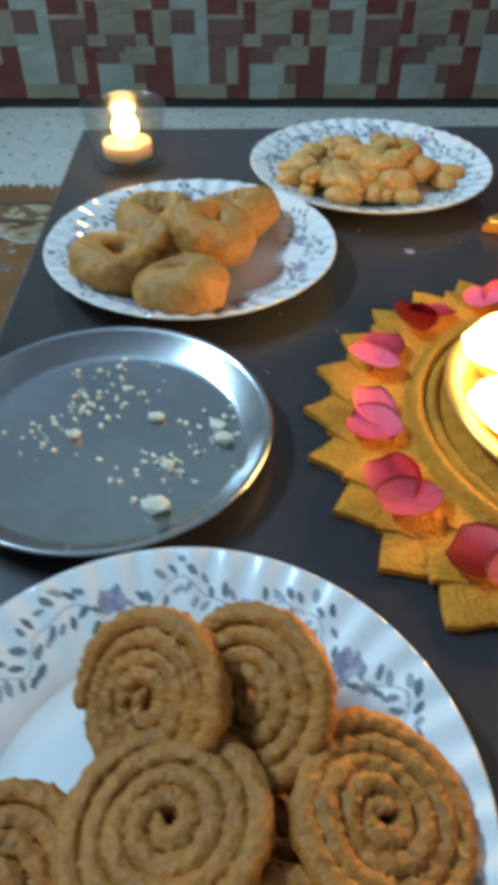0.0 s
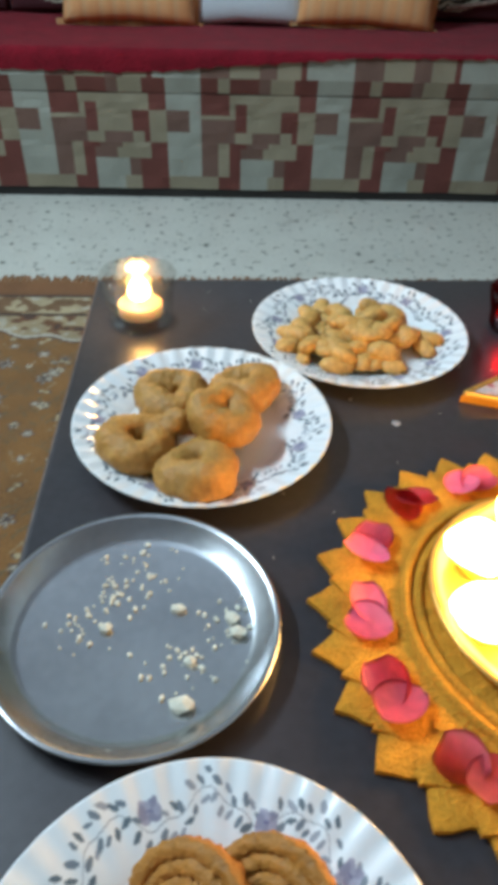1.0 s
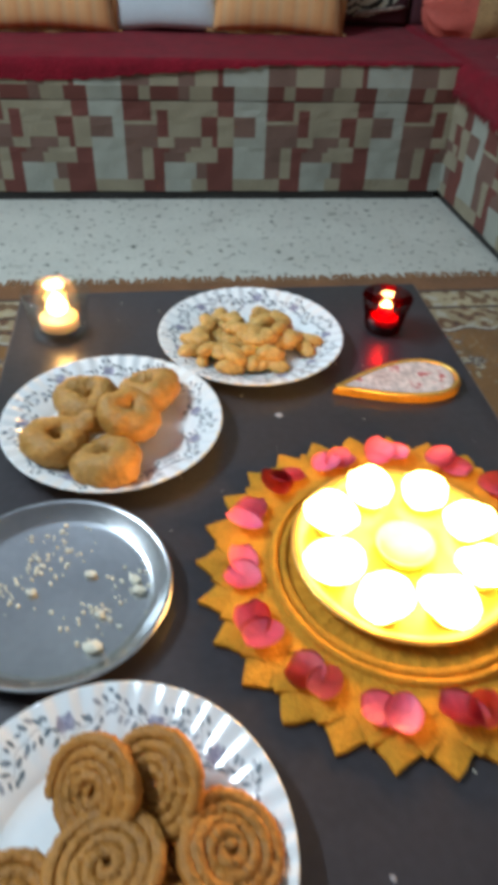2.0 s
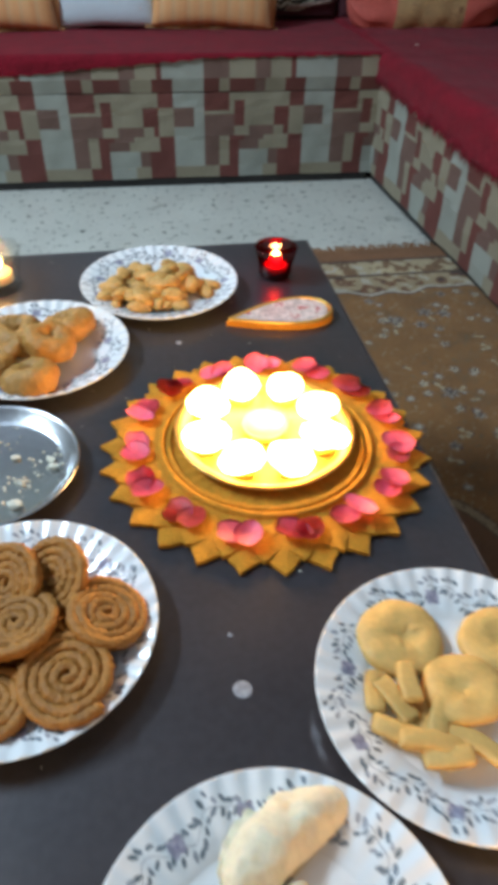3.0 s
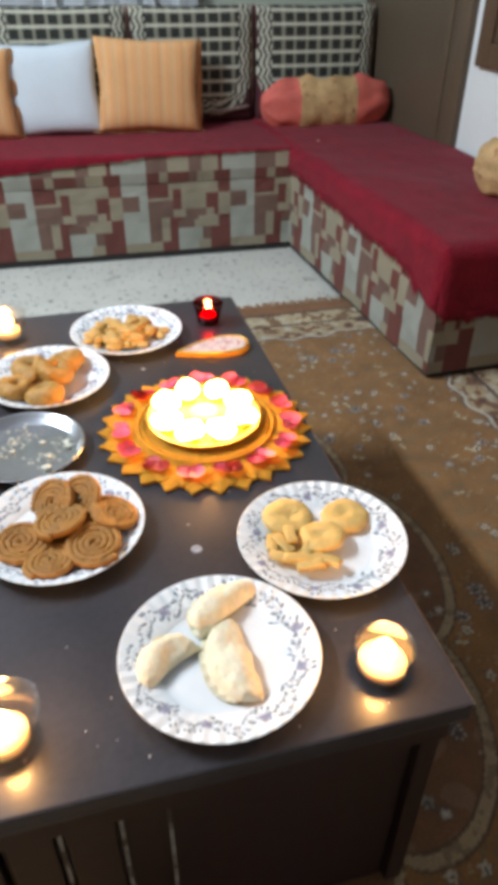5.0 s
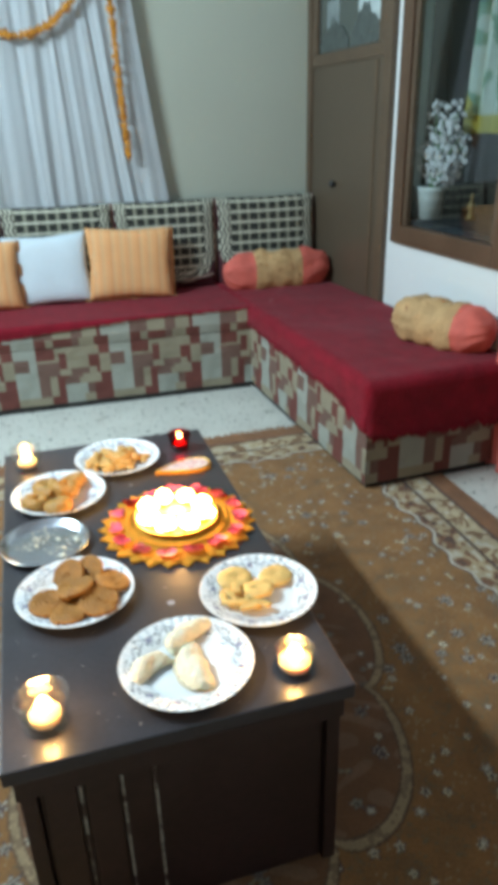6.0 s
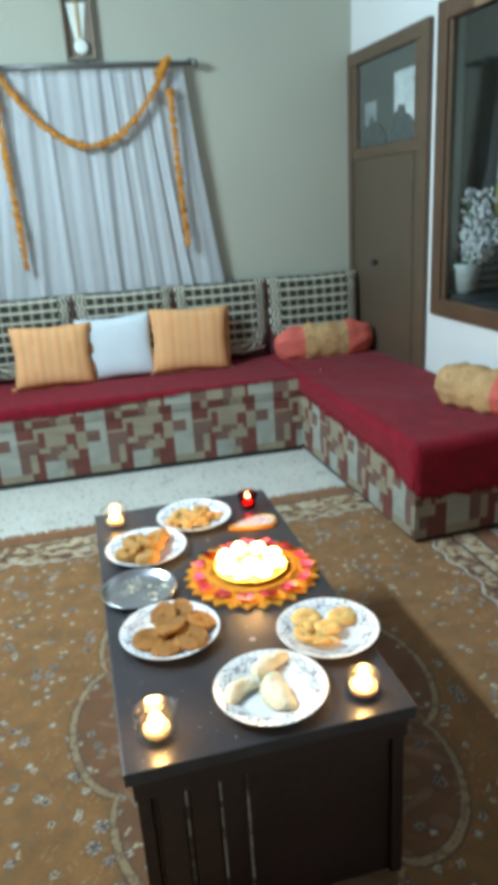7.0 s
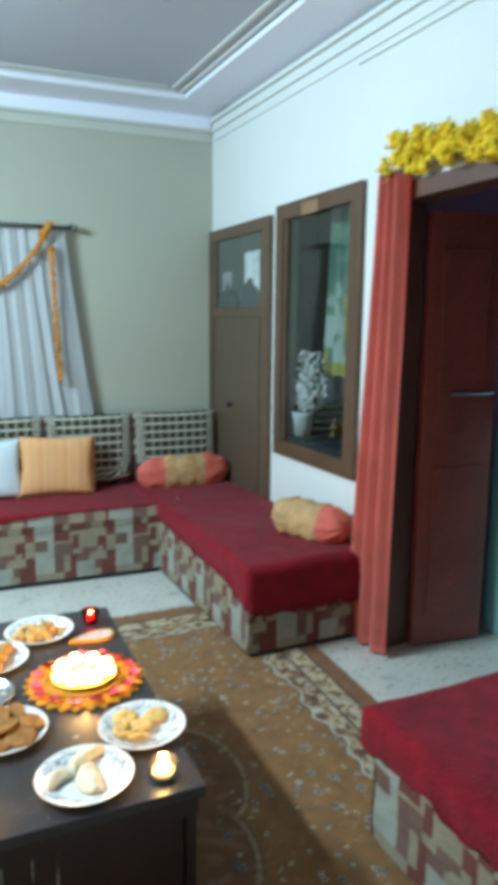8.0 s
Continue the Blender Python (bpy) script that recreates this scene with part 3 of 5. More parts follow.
tagged(part("fringe", fr, M_FRINGE, carpet, "uneven brown thread fringe"), kind="stuff")

# ---- coffee table ----
TT = 0.44
table = thing("coffee_table", (0.299, 0.387, 0), "dark glossy low coffee table with closed ends", "table", rz=-2.3)
TW, TL = 0.546, 1.09
part("tabletop", boxes((-TW / 2, TW / 2, -TL / 2, TL / 2, TT - 0.028, TT), bevel=0.003), M_TABLETOP, table, "dark laminate top with dull gloss")
part("apron", boxes((-TW / 2 + 0.012, TW / 2 - 0.012, -TL / 2 + 0.012, TL / 2 - 0.012, TT - 0.075, TT - 0.0285)), M_TABLESIDE, table)
for sx in (-1, 1):
    part("side_panel", boxes((sx * (TW / 2 - 0.028) - 0.012, sx * (TW / 2 - 0.028) + 0.012, -TL / 2 + 0.016, TL / 2 - 0.016, 0.01, TT - 0.076), bevel=0.002), M_TABLESIDE, table)
for sy in (-1, 1):
    e = part("end_panel", boxes((-TW / 2 + 0.042, TW / 2 - 0.042, sy * (TL / 2 - 0.034) - 0.006, sy * (TL / 2 - 0.034) + 0.006, 0.01, TT - 0.076), bevel=0.002), M_TABLESIDE, table)
    for x0, x1 in ((-0.222, -0.176), (-0.163, -0.113)):
        part("slat", boxes((x0, x1, sy * (TL / 2 - 0.022) - 0.0055, sy * (TL / 2 - 0.022) + 0.0055, 0.012, TT - 0.078), bevel=0.002), M_TABLESIDE, e)
    if sy < 0:
        # strips that paint the candle reflections onto the end panel
        for x in (-0.170, -0.107, -0.056):
            part("glint_strip", boxes((x - 0.0022, x + 0.0022, -TL / 2 + 0.0195, -TL / 2 + 0.0278, 0.03, TT - 0.085), bevel=0.0006), M_GLINT, e, "thin pale strip, candle reflections painted into it")
part("edge_band", boxes((-TW / 2 - 0.0012, -TW / 2 + 0.0008, -TL / 2, TL / 2, TT - 0.006, TT - 0.0012), (TW / 2 - 0.0008, TW / 2 + 0.0012, -TL / 2, TL / 2, TT - 0.006, TT - 0.0012)), M_WORN, table, "worn paler edge of the top")

# ---- door, window and doorway in the window wall ----
door = thing("door_1", (WX, 2.10, 0), "closed brown wooden door with a glazed top panel", "door", kind="structure")
DW, DH = 0.895, 2.075
part("frame", boxes((-0.03, 0.0, 0, 0.07, 0.001, DH), (-0.03, 0.0, DW - 0.05, DW, 0.001, DH), (-0.03, 0.0, 0.07, DW - 0.05, DH - 0.07, DH), bevel=0.004), M_WOOD, door, "brown painted door frame")
part("panel", boxes((-0.018, -0.002, 0.072, DW - 0.052, 0.002, 1.515)), M_DOORPANEL, door, "olive brown flat lower panel")
part("rail", boxes((-0.024, -0.002, 0.072, DW - 0.052, 1.517, 1.575), (-0.024, -0.002, 0.072, 0.13, 1.577, DH - 0.072), (-0.024, -0.002, DW - 0.11, DW - 0.052, 1.577, DH - 0.072), bevel=0.003), M_WOOD, door)
part("stile", boxes((-0.0225, -0.0185, 0.13, 0.16, 0.1, 1.51)), M_WOOD, door)
dg = part("glass_panel", boxes((-0.010, -0.004, 0.132, DW - 0.112, 1.577, DH - 0.073)), mat("dark_door_glass", (0.05, 0.065, 0.06), 0.06, var=0.1, bump=0, coat=1.0), door, "dark glossy glass panel")
def jagged(pts_top, y0p, y1p, z0p):
    bm = bmesh.new()
    n = len(pts_top)
    for x in (-0.0132, -0.0112):
        lo = [bm.verts.new((x, y0p + (y1p - y0p) * i / (n - 1), z0p)) for i in range(n)]
        hi = [bm.verts.new((x, y0p + (y1p - y0p) * i / (n - 1), z)) for i, z in enumerate(pts_top)]
        for i in range(n - 1):
            bm.faces.new((lo[i], lo[i + 1], hi[i + 1], hi[i]))
    return bm


# pale rectangles and dark jagged shapes laid over the door glass
part("glass_patch", boxes((-0.0110, -0.0103, 0.15, 0.36, 1.66, 1.90)), mat("pale_patch", (0.40, 0.47, 0.47), 0.3, var=0.25, big=9), door, "pale rectangle on the door glass")
part("glass_patch", boxes((-0.0110, -0.0103, 0.56, 0.70, 1.63, 1.80)), mat("mid_patch", (0.20, 0.24, 0.24), 0.3, var=0.3, big=12), door)
rj = random.Random(6)
part("glass_patch", jagged([1.63 + 0.13 * math.sin(math.pi * i / 12) * rj.uniform(0.6, 1.1) for i in range(13)], 0.135, 0.42, 1.58), mat("grey_patch", (0.07, 0.085, 0.08), 0.4, var=0.4, big=25), door, "dark jagged shape on the door glass")
part("glass_patch", jagged([1.62 + 0.10 * math.sin(math.pi * i / 9) * rj.uniform(0.6, 1.1) for i in range(10)], 0.45, 0.76, 1.58), mat("grey_patch", (0.07, 0.085, 0.08), 0.4, var=0.4, big=25), door)
part("knob", lathe([(0, 0.034), (0.014, 0.032), (0.02, 0.022), (0.012, 0.01), (0.012, 0.0)], 16), M_BLACK, door, "small dark knob", True).matrix_basis = pose(-0.018, 0.54, 0.955, 0, -90, 0)

win = thing("window_1", (WX, 0, 0), "teak framed window with a dark room behind the glass", "window", kind="structure")
a0, a1, b0, b1 = WIN
FR = 0.082
part("window_frame", boxes((-0.028, 0.02, a0, a0 + FR, b0, b1), (-0.028, 0.02, a1 - FR, a1, b0, b1), (-0.028, 0.02, a0 + FR, a1 - FR, b0, b0 + FR), (-0.028, 0.02, a0 + FR, a1 - FR, b1 - FR, b1), bevel=0.006), M_WOODLIGHT, win, "teak window frame")
part("sash", boxes((-0.016, 0.012, a1 - FR - 0.030, a1 - FR - 0.002, b0 + FR + 0.002, b1 - FR - 0.002), (-0.016, 0.012, a0 + FR + 0.002, a0 + FR + 0.03, b0 + FR + 0.002, b1 - FR - 0.002), bevel=0.003), M_WOOD, win)
pane = part("pane", boxes((-0.004, 0.001, a0 + FR + 0.031, a1 - FR - 0.031, b0 + FR + 0.003, b1 - FR - 0.003)), M_PANE, win, "dark reflecting glass pane")
pane.visible_shadow = False
part("frame_strip", boxes((-0.031, -0.0285, 1.58, 1.74, b1 - 0.085, b1 - 0.025)), M_TAN, win, "tan strip on the frame, lighter than the wood")
# recess box coloured near-black so that it looks unlit
niche = part("niche", boxes((0.022, 0.122, a0 + 0.002, a1 - 0.002, 0.742, 0.845), (0.122, 0.42, a0 - 0.1, a1 + 0.30, 0.80, 0.845), (0.42, 0.44, a0 - 0.1, a1 + 0.30, 0.80, b1 + 0.1), (0.122, 0.42, a0 - 0.12, a0 - 0.1, 0.80, b1 + 0.1), (0.122, 0.42, a1 + 0.30, a1 + 0.32, 0.80, b1 + 0.1), (0.122, 0.44, a0 - 0.12, a1 + 0.32, b1 + 0.1, b1 + 0.12)), M_UNLIT, win, "recess behind the glass, its unlit darkness painted in")


vase = thing("vase", (WX + 0.105, 1.915, 0.8455), "white pot with a spray of white blossoms behind the window", "vase")
part("pot", lathe([(0, 0.002), (0.046, 0), (0.062, 0.12), (0.070, 0.14), (0.062, 0.14), (0.042, 0.02), (0, 0.02)], 24), M_WHITE, vase, "white glazed pot", True)
rv = random.Random(5)
bl, st = bmesh.new(), bmesh.new()
for i in range(34):
    tip = Vector((rv.uniform(-0.03, 0.06), rv.uniform(-0.17, 0.07), rv.uniform(0.17, 0.47)))
    pipe([(0, 0, 0.1), tip * 0.5 + Vector((0, 0, 0.08)), tip], 0.003, 5, st)
    for k in range(16):
        p = tip * rv.uniform(0.6, 1.03) + Vector((rv.gauss(0, 0.016), rv.gauss(0, 0.016), rv.gauss(0.03, 0.016)))
        bmesh.ops.create_icosphere(bl, subdivisions=1, radius=rv.uniform(0.006, 0.014), matrix=Matrix.Translation(p))
part("stem", st, M_LEAF, vase)
tagged(part("blossom", bl, M_BLOSSOM, vase, "white blossoms"), kind="stuff")
cloth = thing("printed_cloth", (WX + 0.20, 1.76, 0), "green and yellow printed cloth hanging behind the glass", "cloth")


def cloth_print(p):
    k = noise.noise((p.y * 9, p.z * 5, 0.4)) + 0.5 * noise.noise((p.y * 22, p.z * 14, 2))
    if p.z < 1.27:
        return (0.66, 0.60, 0.12)
    if k > 0.18:
        return (0.76, 0.85, 0.78)
    if k > -0.12:
        return (0.30, 0.50, 0.36)
    return (0.68, 0.60, 0.12) if p.z < 1.62 else (0.20, 0.40, 0.30)


cl = sheet(50, 90, lambda u, v: (0.025 * math.sin(u * 20 + 2 * v), -0.17 + 0.23 * u + 0.08 * (1 - v) * (u - 0.4), 1.20 + v * 0.95))
bmesh.ops.solidify(cl, geom=cl.faces[:], thickness=0.002)
cp = part("cloth", cl, mat("printed_cotton", (1, 1, 1), 0.85, var=0.1, big=12, fine=200, attr="Col"), cloth, "", True)
colour_verts(cp, cloth_print)
tagged(part("ornament", lathe([(0, 0.11), (0.008, 0.105), (0.011, 0.095), (0.006, 0.085), (0.016, 0.068), (0.019, 0.048), (0.010, 0.03), (0.022, 0.014), (0.025, 0.0), (0, 0)], 20), mat("dull_brass", (0.20, 0.12, 0.035), 0.5, metal=0.4, var=0.2), None, "", True), "small brass ornament behind the window glass", "ornament").location = (WX + 0.24, 1.80, 0.8455)

# doorway: architrave, open leaf, coral curtain, marigold festoon
y0, y1, zt = DOORWAY
dw = thing("door_2", (WX, 0, 0), "open dark red wooden door in a dark frame", "door", kind="structure")
part("frame", boxes((-0.02, 0.121, y1 - 0.06, y1, 0.001, zt), (-0.02, 0.121, y0, y0 + 0.06, 0.001, zt), (-0.02, 0.121, y0 + 0.06, y1 - 0.06, zt - 0.07, zt), bevel=0.004), M_DOORFRAME, dw, "dark wooden door frame")
lf = part("leaf", boxes((0, 0.36, -0.02, 0.02, 0.012, 1.95), bevel=0.003), M_DARKWOOD, dw, "dark red-brown door leaf standing open")
lf.matrix_basis = pose(0.124, y1 - 0.085, 0, 0, 0, -9)
for z0, z1 in ((0.15, 0.85), (1.0, 1.8)):
    pm = part("door_panel", boxes((0.06, 0.30, -0.027, -0.0205, z0, z1), bevel=0.005), M_DARKWOOD, lf)
part("door_bolt", pipe([(0.12, -0.035, 1.18), (0.34, -0.035, 1.18)], 0.008, 8), M_STEEL, lf, "long steel bolt")
tagged(part("metal_cabinet", boxes((2.46, 2.80, 0.55, 0.925, 0, 1.02), bevel=0.01), M_TURQ), "pale turquoise low cabinet in the dark next room", "cabinet")

cur = thing("doorway_curtain", (WX - 0.055, 0.934, 0), "coral red curtain gathered beside the doorway", "curtain")


def fold_curtain(u, v):
    w = 0.175 + 0.145 * (1 - v)
    y = -w / 2 + w * u + 0.010 * math.sin(v * 5) + 0.075 * (1 - v)
    x = 0.030 * math.sin(u * 2 * math.pi * 3.2 + 0.8 * math.sin(v * 3)) * (0.75 + 0.25 * v) - 0.012
    return (x, y, 0.012 + v * 2.065)


cb = sheet(70, 40, fold_curtain)
bmesh.ops.solidify(cb, geom=cb.faces[:], thickness=0.002)
part("cloth", cb, M_REDCURT, cur, "coral red cloth in vertical folds", True)
part("rod", pipe([(0.0, -0.90, 2.085), (0.0, 0.10, 2.085)], 0.010, 10), M_ROD, cur, "thin curtain rod", True)


def marigold(bm, at, r, rnd):
    """A ruffled flower head: rings of small petals round a core."""
    m0 = Matrix.Translation(at)
    bmesh.ops.create_icosphere(bm, subdivisions=1, radius=r * 0.62, matrix=m0)
    for k in range(14):
        d = Vector((rnd.gauss(0, 1), rnd.gauss(0, 1), rnd.gauss(0, 1))).normalized()
        u = d.orthogonal().normalized() * r * 0.42
        w = d.cross(u.normalized()) * r * 0.42
        c = Vector(at) + d * r * 0.62
        q = [bm.verts.new(c - u), bm.verts.new(c + w * 0.6 + d * r * 0.42), bm.verts.new(c + u), bm.verts.new(c - w * 0.6 + d * r * 0.30)]
        bm.faces.new(q)


fest = thing("doorway_garland", (WX - 0.05, 0.5, 2.09), "thick yellow marigold garland over the doorway", "garland")
rg = random.Random(12)
for i in range(130):
    y = 0.46 - 1.0 * rg.random()
    sag = 0.03 * math.sin((0.42 - y) * 9)
    fb = bmesh.new()
    marigold(fb, (0, 0, 0), rg.uniform(0.028, 0.046), rg)
    f = part("flower", fb, M_YELLOW, fest)
    f.location = (-0.02 + rg.gauss(0, 0.03), y, 0.02 + sag + rg.gauss(0, 0.035) + 0.03 * (0.42 - y))

# ---- window curtain, garlands, clock on the back wall ----
wc = turned(thing("window_curtain", (0, WY - 0.075, 0), "white gathered curtain flaring towards its hem", "curtain"))


def white_curtain(u, v):
    w0, w1 = (-0.20, 0.905), (-0.34, 1.085)
    k = (1 - v) ** 1.1
    xl, xr = w0[0] + (w1[0] - w0[0]) * k, w0[1] + (w1[1] - w0[1]) * k
    x = xl + (xr - xl) * (u + 0.006 * math.sin(u * 40 + 3 * v))
    ph = u * 2 * math.pi * 11 + 2.2 * math.sin(u * 9) + 0.7 * math.sin(v * 2.4 + u * 14)
    amp = 0.005 + 0.008 * (0.5 + 0.5 * math.sin(u * 23 + 1)) * (0.35 + 0.65 * (1 - v))
    return (x, amp * (math.sin(ph) + 0.35 * math.sin(2.3 * ph + 1)), 0.60 + v * 1.425)


wb = sheet(260, 40, white_curtain)
bmesh.ops.solidify(wb, geom=wb.faces[:], thickness=0.0015)
part("cloth", wb, M_CURTAIN, wc, "white cloth in soft folds", True)
part("rod", pipe([(-0.30, 0.0, 2.045), (0.945, 0.0, 2.045)], 0.013, 12), M_ROD, wc, "grey metal curtain rod", True)
part("finial", lathe([(0, 0.03), (0.018, 0.02), (0.022, 0.005), (0.012, -0.008), (0, -0.01)], 14), M_ROD, wc, "rounded rod end", True).matrix_basis = pose(0.955, 0, 2.045, 0, 90, 0)
for x in (-0.25, 0.40, 0.94):
    part("bracket", boxes((x - 0.008, x + 0.008, 0.0, 0.074, 2.058, 2.07)), M_ROD, wc)


def string_of_flowers(name, pts, label, gap, r, colour):
    g = turned(thing(name, pts[0], label, "garland", "marigold strings"))
    rnd = random.Random(len(pts) * 7 + int(pts[0][0] * 100))
    o = Vector(pts[0])
    ps = [Vector(p) - o for p in pts]
    part("thread", pipe(ps, 0.0015, 5), M_TAN, g)
    lens = [(b - a).length for a, b in zip(ps, ps[1:])]
    total, d = sum(lens), 0.0
    kinds = []
    for k in range(3):
        fb = bmesh.new()
        marigold(fb, (0, 0, 0), r, rnd)
        kinds.append(part("flower", fb, colour, g))
    n = 0
    while d < total:
        s, i = d, 0
        while i < len(lens) - 1 and s > lens[i]:
            s -= lens[i]
            i += 1
        p = ps[i].lerp(ps[i + 1], s / lens[i])
        if n < 3:
            f = kinds[n]
        else:
            f = new("flower", kinds[n % 3].data)
            f.parent = g
        f.matrix_basis = Matrix.Translation(p) @ pose(0, 0, 0, rnd.uniform(0, 360), rnd.uniform(0, 360), 0) @ Matrix.Scale(rnd.uniform(0.8, 1.25), 4)
        d += gap * rnd.uniform(0.8, 1.2)
        n += 1
    return g


GY0 = WY - 0.125
swag = []
for i in range(25):
    k = i / 24
    x = -0.085 + 0.905 * k
    swag.append((x, GY0, 2.06 - 0.385 * (1 - (2 * k - 1) ** 2) - 0.02 * math.sin(k * math.pi)))
string_of_flowers("flower_garland", swag, "orange marigold garland hanging in a swag over the curtain", 0.023, 0.021, M_MARI)
string_of_flowers("flower_garland", [(-0.085, GY0, 2.05), (-0.08, GY0, 1.75), (-0.07, GY0, 1.45), (-0.06, GY0 - 0.01, 1.05)], "orange marigold string hanging down the curtain edge", 0.025, 0.022, M_MARI)
string_of_flowers("flower_garland", [(0.812, GY0, 1.91), (0.82, GY0, 1.65), (0.828, GY0, 1.35), (0.84, GY0 - 0.01, 1.09)], "orange marigold string hanging down the curtain edge", 0.025, 0.022, M_MARI)
string_of_flowers("flower_garland", [(0.765, GY0, 1.99), (0.79, GY0 - 0.005, 2.04), (0.815, GY0, 2.05)], "knot of marigolds over the rod", 0.018, 0.026, M_MARI)

clock = turned(thing("pendulum_clock", (0.375, WY, 2.475), "grey-brown pendulum wall clock with a pale round face", "clock"))
part("case", lathe([(0, -0.001), (0.122, -0.001), (0.126, 0.02), (0.118, 0.042), (0.098, 0.046), (0.096, 0.034), (0, 0.034)], 40), M_CLOCKBODY, clock, "round wooden case ring", True).matrix_basis = pose(0, 0, 0, 90, 0, 0)
part("face", lathe([(0, 0.0375), (0.0955, 0.0375), (0.0955, 0.0345)], 40), M_CLOCKFACE, clock, "pale green-white dial").matrix_basis = pose(0, 0, 0, 90, 0, 0)
part("hand", boxes((-0.003, 0.003, -0.0415, -0.0395, -0.01, 0.05)), M_BLACK, clock).matrix_basis = pose(0, 0, 0, 0, -35, 0)
part("hand", boxes((-0.002, 0.002, -0.0415, -0.0395, -0.01, 0.072)), M_BLACK, clock).matrix_basis = pose(0, -0.0025, 0, 0, -12, 0)
for i in range(12):
    part("hour_mark", boxes((-0.002, 0.002, -0.0402, -0.0388, 0.076, 0.088)), M_BLACK, clock).matrix_basis = pose(0, 0, 0, 0, i * 30, 0)
part("crest", lathe([(0, 0.04), (0.018, 0.03), (0.05, 0.01), (0.06, 0)], 20), M_CLOCKBODY, clock, "small crest", True).matrix_basis = pose(0, -0.02, 0.118, 0, 0, 0)
part("pendulum_box", boxes((-0.078, -0.066, -0.045, -0.001, -0.395, -0.105), (0.066, 0.078, -0.045, -0.001, -0.395, -0.105), (-0.066, 0.066, -0.045, -0.001, -0.395, -0.385), (-0.066, 0.066, -0.012, -0.001, -0.384, -0.105), bevel=0.002), M_CLOCKBODY, clock, "grey-brown pendulum box")
part("panel", sheet(6, 6, lambda u, v: ((u - 0.5) * (0.10 - 0.07 * (1 - v)), -0.0145, -0.34 + 0.21 * v)), M_CLOCKFACE, clock, "pale tapered back panel")
part("pendulum", boxes((-0.004, 0.004, -0.03, -0.026, -0.34, -0.12)), M_GOLD, clock, "thin brass rod")
part("bob", lathe([(0, 0.006), (0.022, 0.006), (0.036, 0.004), (0.036, -0.004), (0, -0.004)], 24), M_CLOCKFACE, clock, "pale round bob", True).matrix_basis = pose(0.006, -0.030, -0.335, 90, 0, 0)

# ---- back cushions and pillows ----
BLACKY, WHITEY, MAROON = (0.020, 0.022, 0.018), (0.50, 0.50, 0.40), (0.06, 0.012, 0.018)


def jacquard(x, z, w, h):
    """Weave of squares inside a zigzag border with round lower corners; x, z from the lower middle."""
    dx, dz = w / 2 - abs(x), z
    rc = 0.17
    cx, cz = w / 2 - rc - 0.012, rc + 0.03
    if abs(x) > cx and z < cz:
        edge = rc - math.hypot(abs(x) - cx, z - cz)
    else:
        edge = min(dx - 0.012, z - 0.03)
    if edge < 0:
        return MAROON
    if edge < 0.062:
        zz = abs(((x + z * 0.25 if abs(x) < cx and z < cz else z) * 17) % 1 - 0.5) * 0.03
        return WHITEY if ((edge + zz) * 44) % 1 < 0.5 else BLACKY
    gx, gz = (x / 0.056) % 1, (z / 0.054) % 1
    if gz < 0.20:
        return WHITEY
    if gx < 0.30:
        return (0.20, 0.20, 0.15)
    return BLACKY


def puffed(w, h, d, nu=56, nv=48, power=0.35, pinch=0.03):
    """A stuffed cushion: two bulging faces that meet in a seam; local x across, z up, y towards the wall."""
    bm = bmesh.new()
    grids = []
    for s in (-1, 1):
        g = []
        for j in range(nv + 1):
            row = []
            for i in range(nu + 1):
                u, v = 2 * i / nu - 1, 2 * j / nv - 1
                b = max(0.0, (1 - u ** 4) * (1 - v ** 4)) ** power
                pin = 1 - pinch * (1 - abs(u)) * abs(v) ** 3
                pinx = 1 - pinch * (1 - abs(v)) * abs(u) ** 3
                edge = i in (0, nu) or j in (0, nv)
                if s == 1 and edge:
                    row.append(grids[0][j][i])
                else:
                    row.append(bm.verts.new((u * w / 2 * pinx, s * d / 2 * b, h / 2 + v * h / 2 * pin)))
            g.append(row)
        grids.append(g)
    for g, flip in zip(grids, (False, True)):
        for j in range(nv):
            for i in range(nu):
                q = [g[j][i], g[j][i + 1], g[j + 1][i + 1], g[j + 1][i]]
                bm.faces.new(q[::-1] if flip else q)
    return bm


for xc, w in ((-1.205, 0.41), (-0.71, 0.57), (-0.137, 0.57), (0.4375, 0.57), (1.0, 0.555), (1.567, 0.57)):
    c = thing("back_cushion", (xc, WY - 0.135, 0.428), "black and white woven back cushion with maroon edging", "cushion", "back cushions")
    c.matrix_basis = BACK @ pose(xc, WY - 0.135, TOP + 0.012, -4, 0, 0)
    H = 0.462
    cv = part("cover", puffed(w, H, 0.13, 90, 76, 0.22), M_JACQ, c, "squares and zigzag weave", True)
    colour_verts(cv, lambda p, w=w: jacquard(p.x, p.z, w, 0.475) if p.y < 0.02 else MAROON)
    if xc > -0.5:
        cord = [(w / 2 - 0.004, -0.02, 0.46 - 0.40 * k / 10) for k in range(11)] + [(w / 2 - 0.05 - 0.16 * k / 4, -0.066 - 0.002 * k, 0.06 - 0.02 * k / 4) for k in range(5)]
        part("piping", pipe(cord, 0.007, 8), mat("twisted_cord", (0.30, 0.22, 0.18), 0.9, var=0.6, big=90, fine=160), c, "maroon and white twisted cord", True)


def stripes(p):
    k = p.x * 21
    c = (0.70, 0.36, 0.15)
    t = k % 1
    if t < 0.22:
        c = (0.63, 0.38, 0.19)
    elif t < 0.45:
        c = (0.72, 0.40, 0.18)
    elif t > 0.85:
        c = (0.65, 0.31, 0.12)
    return c


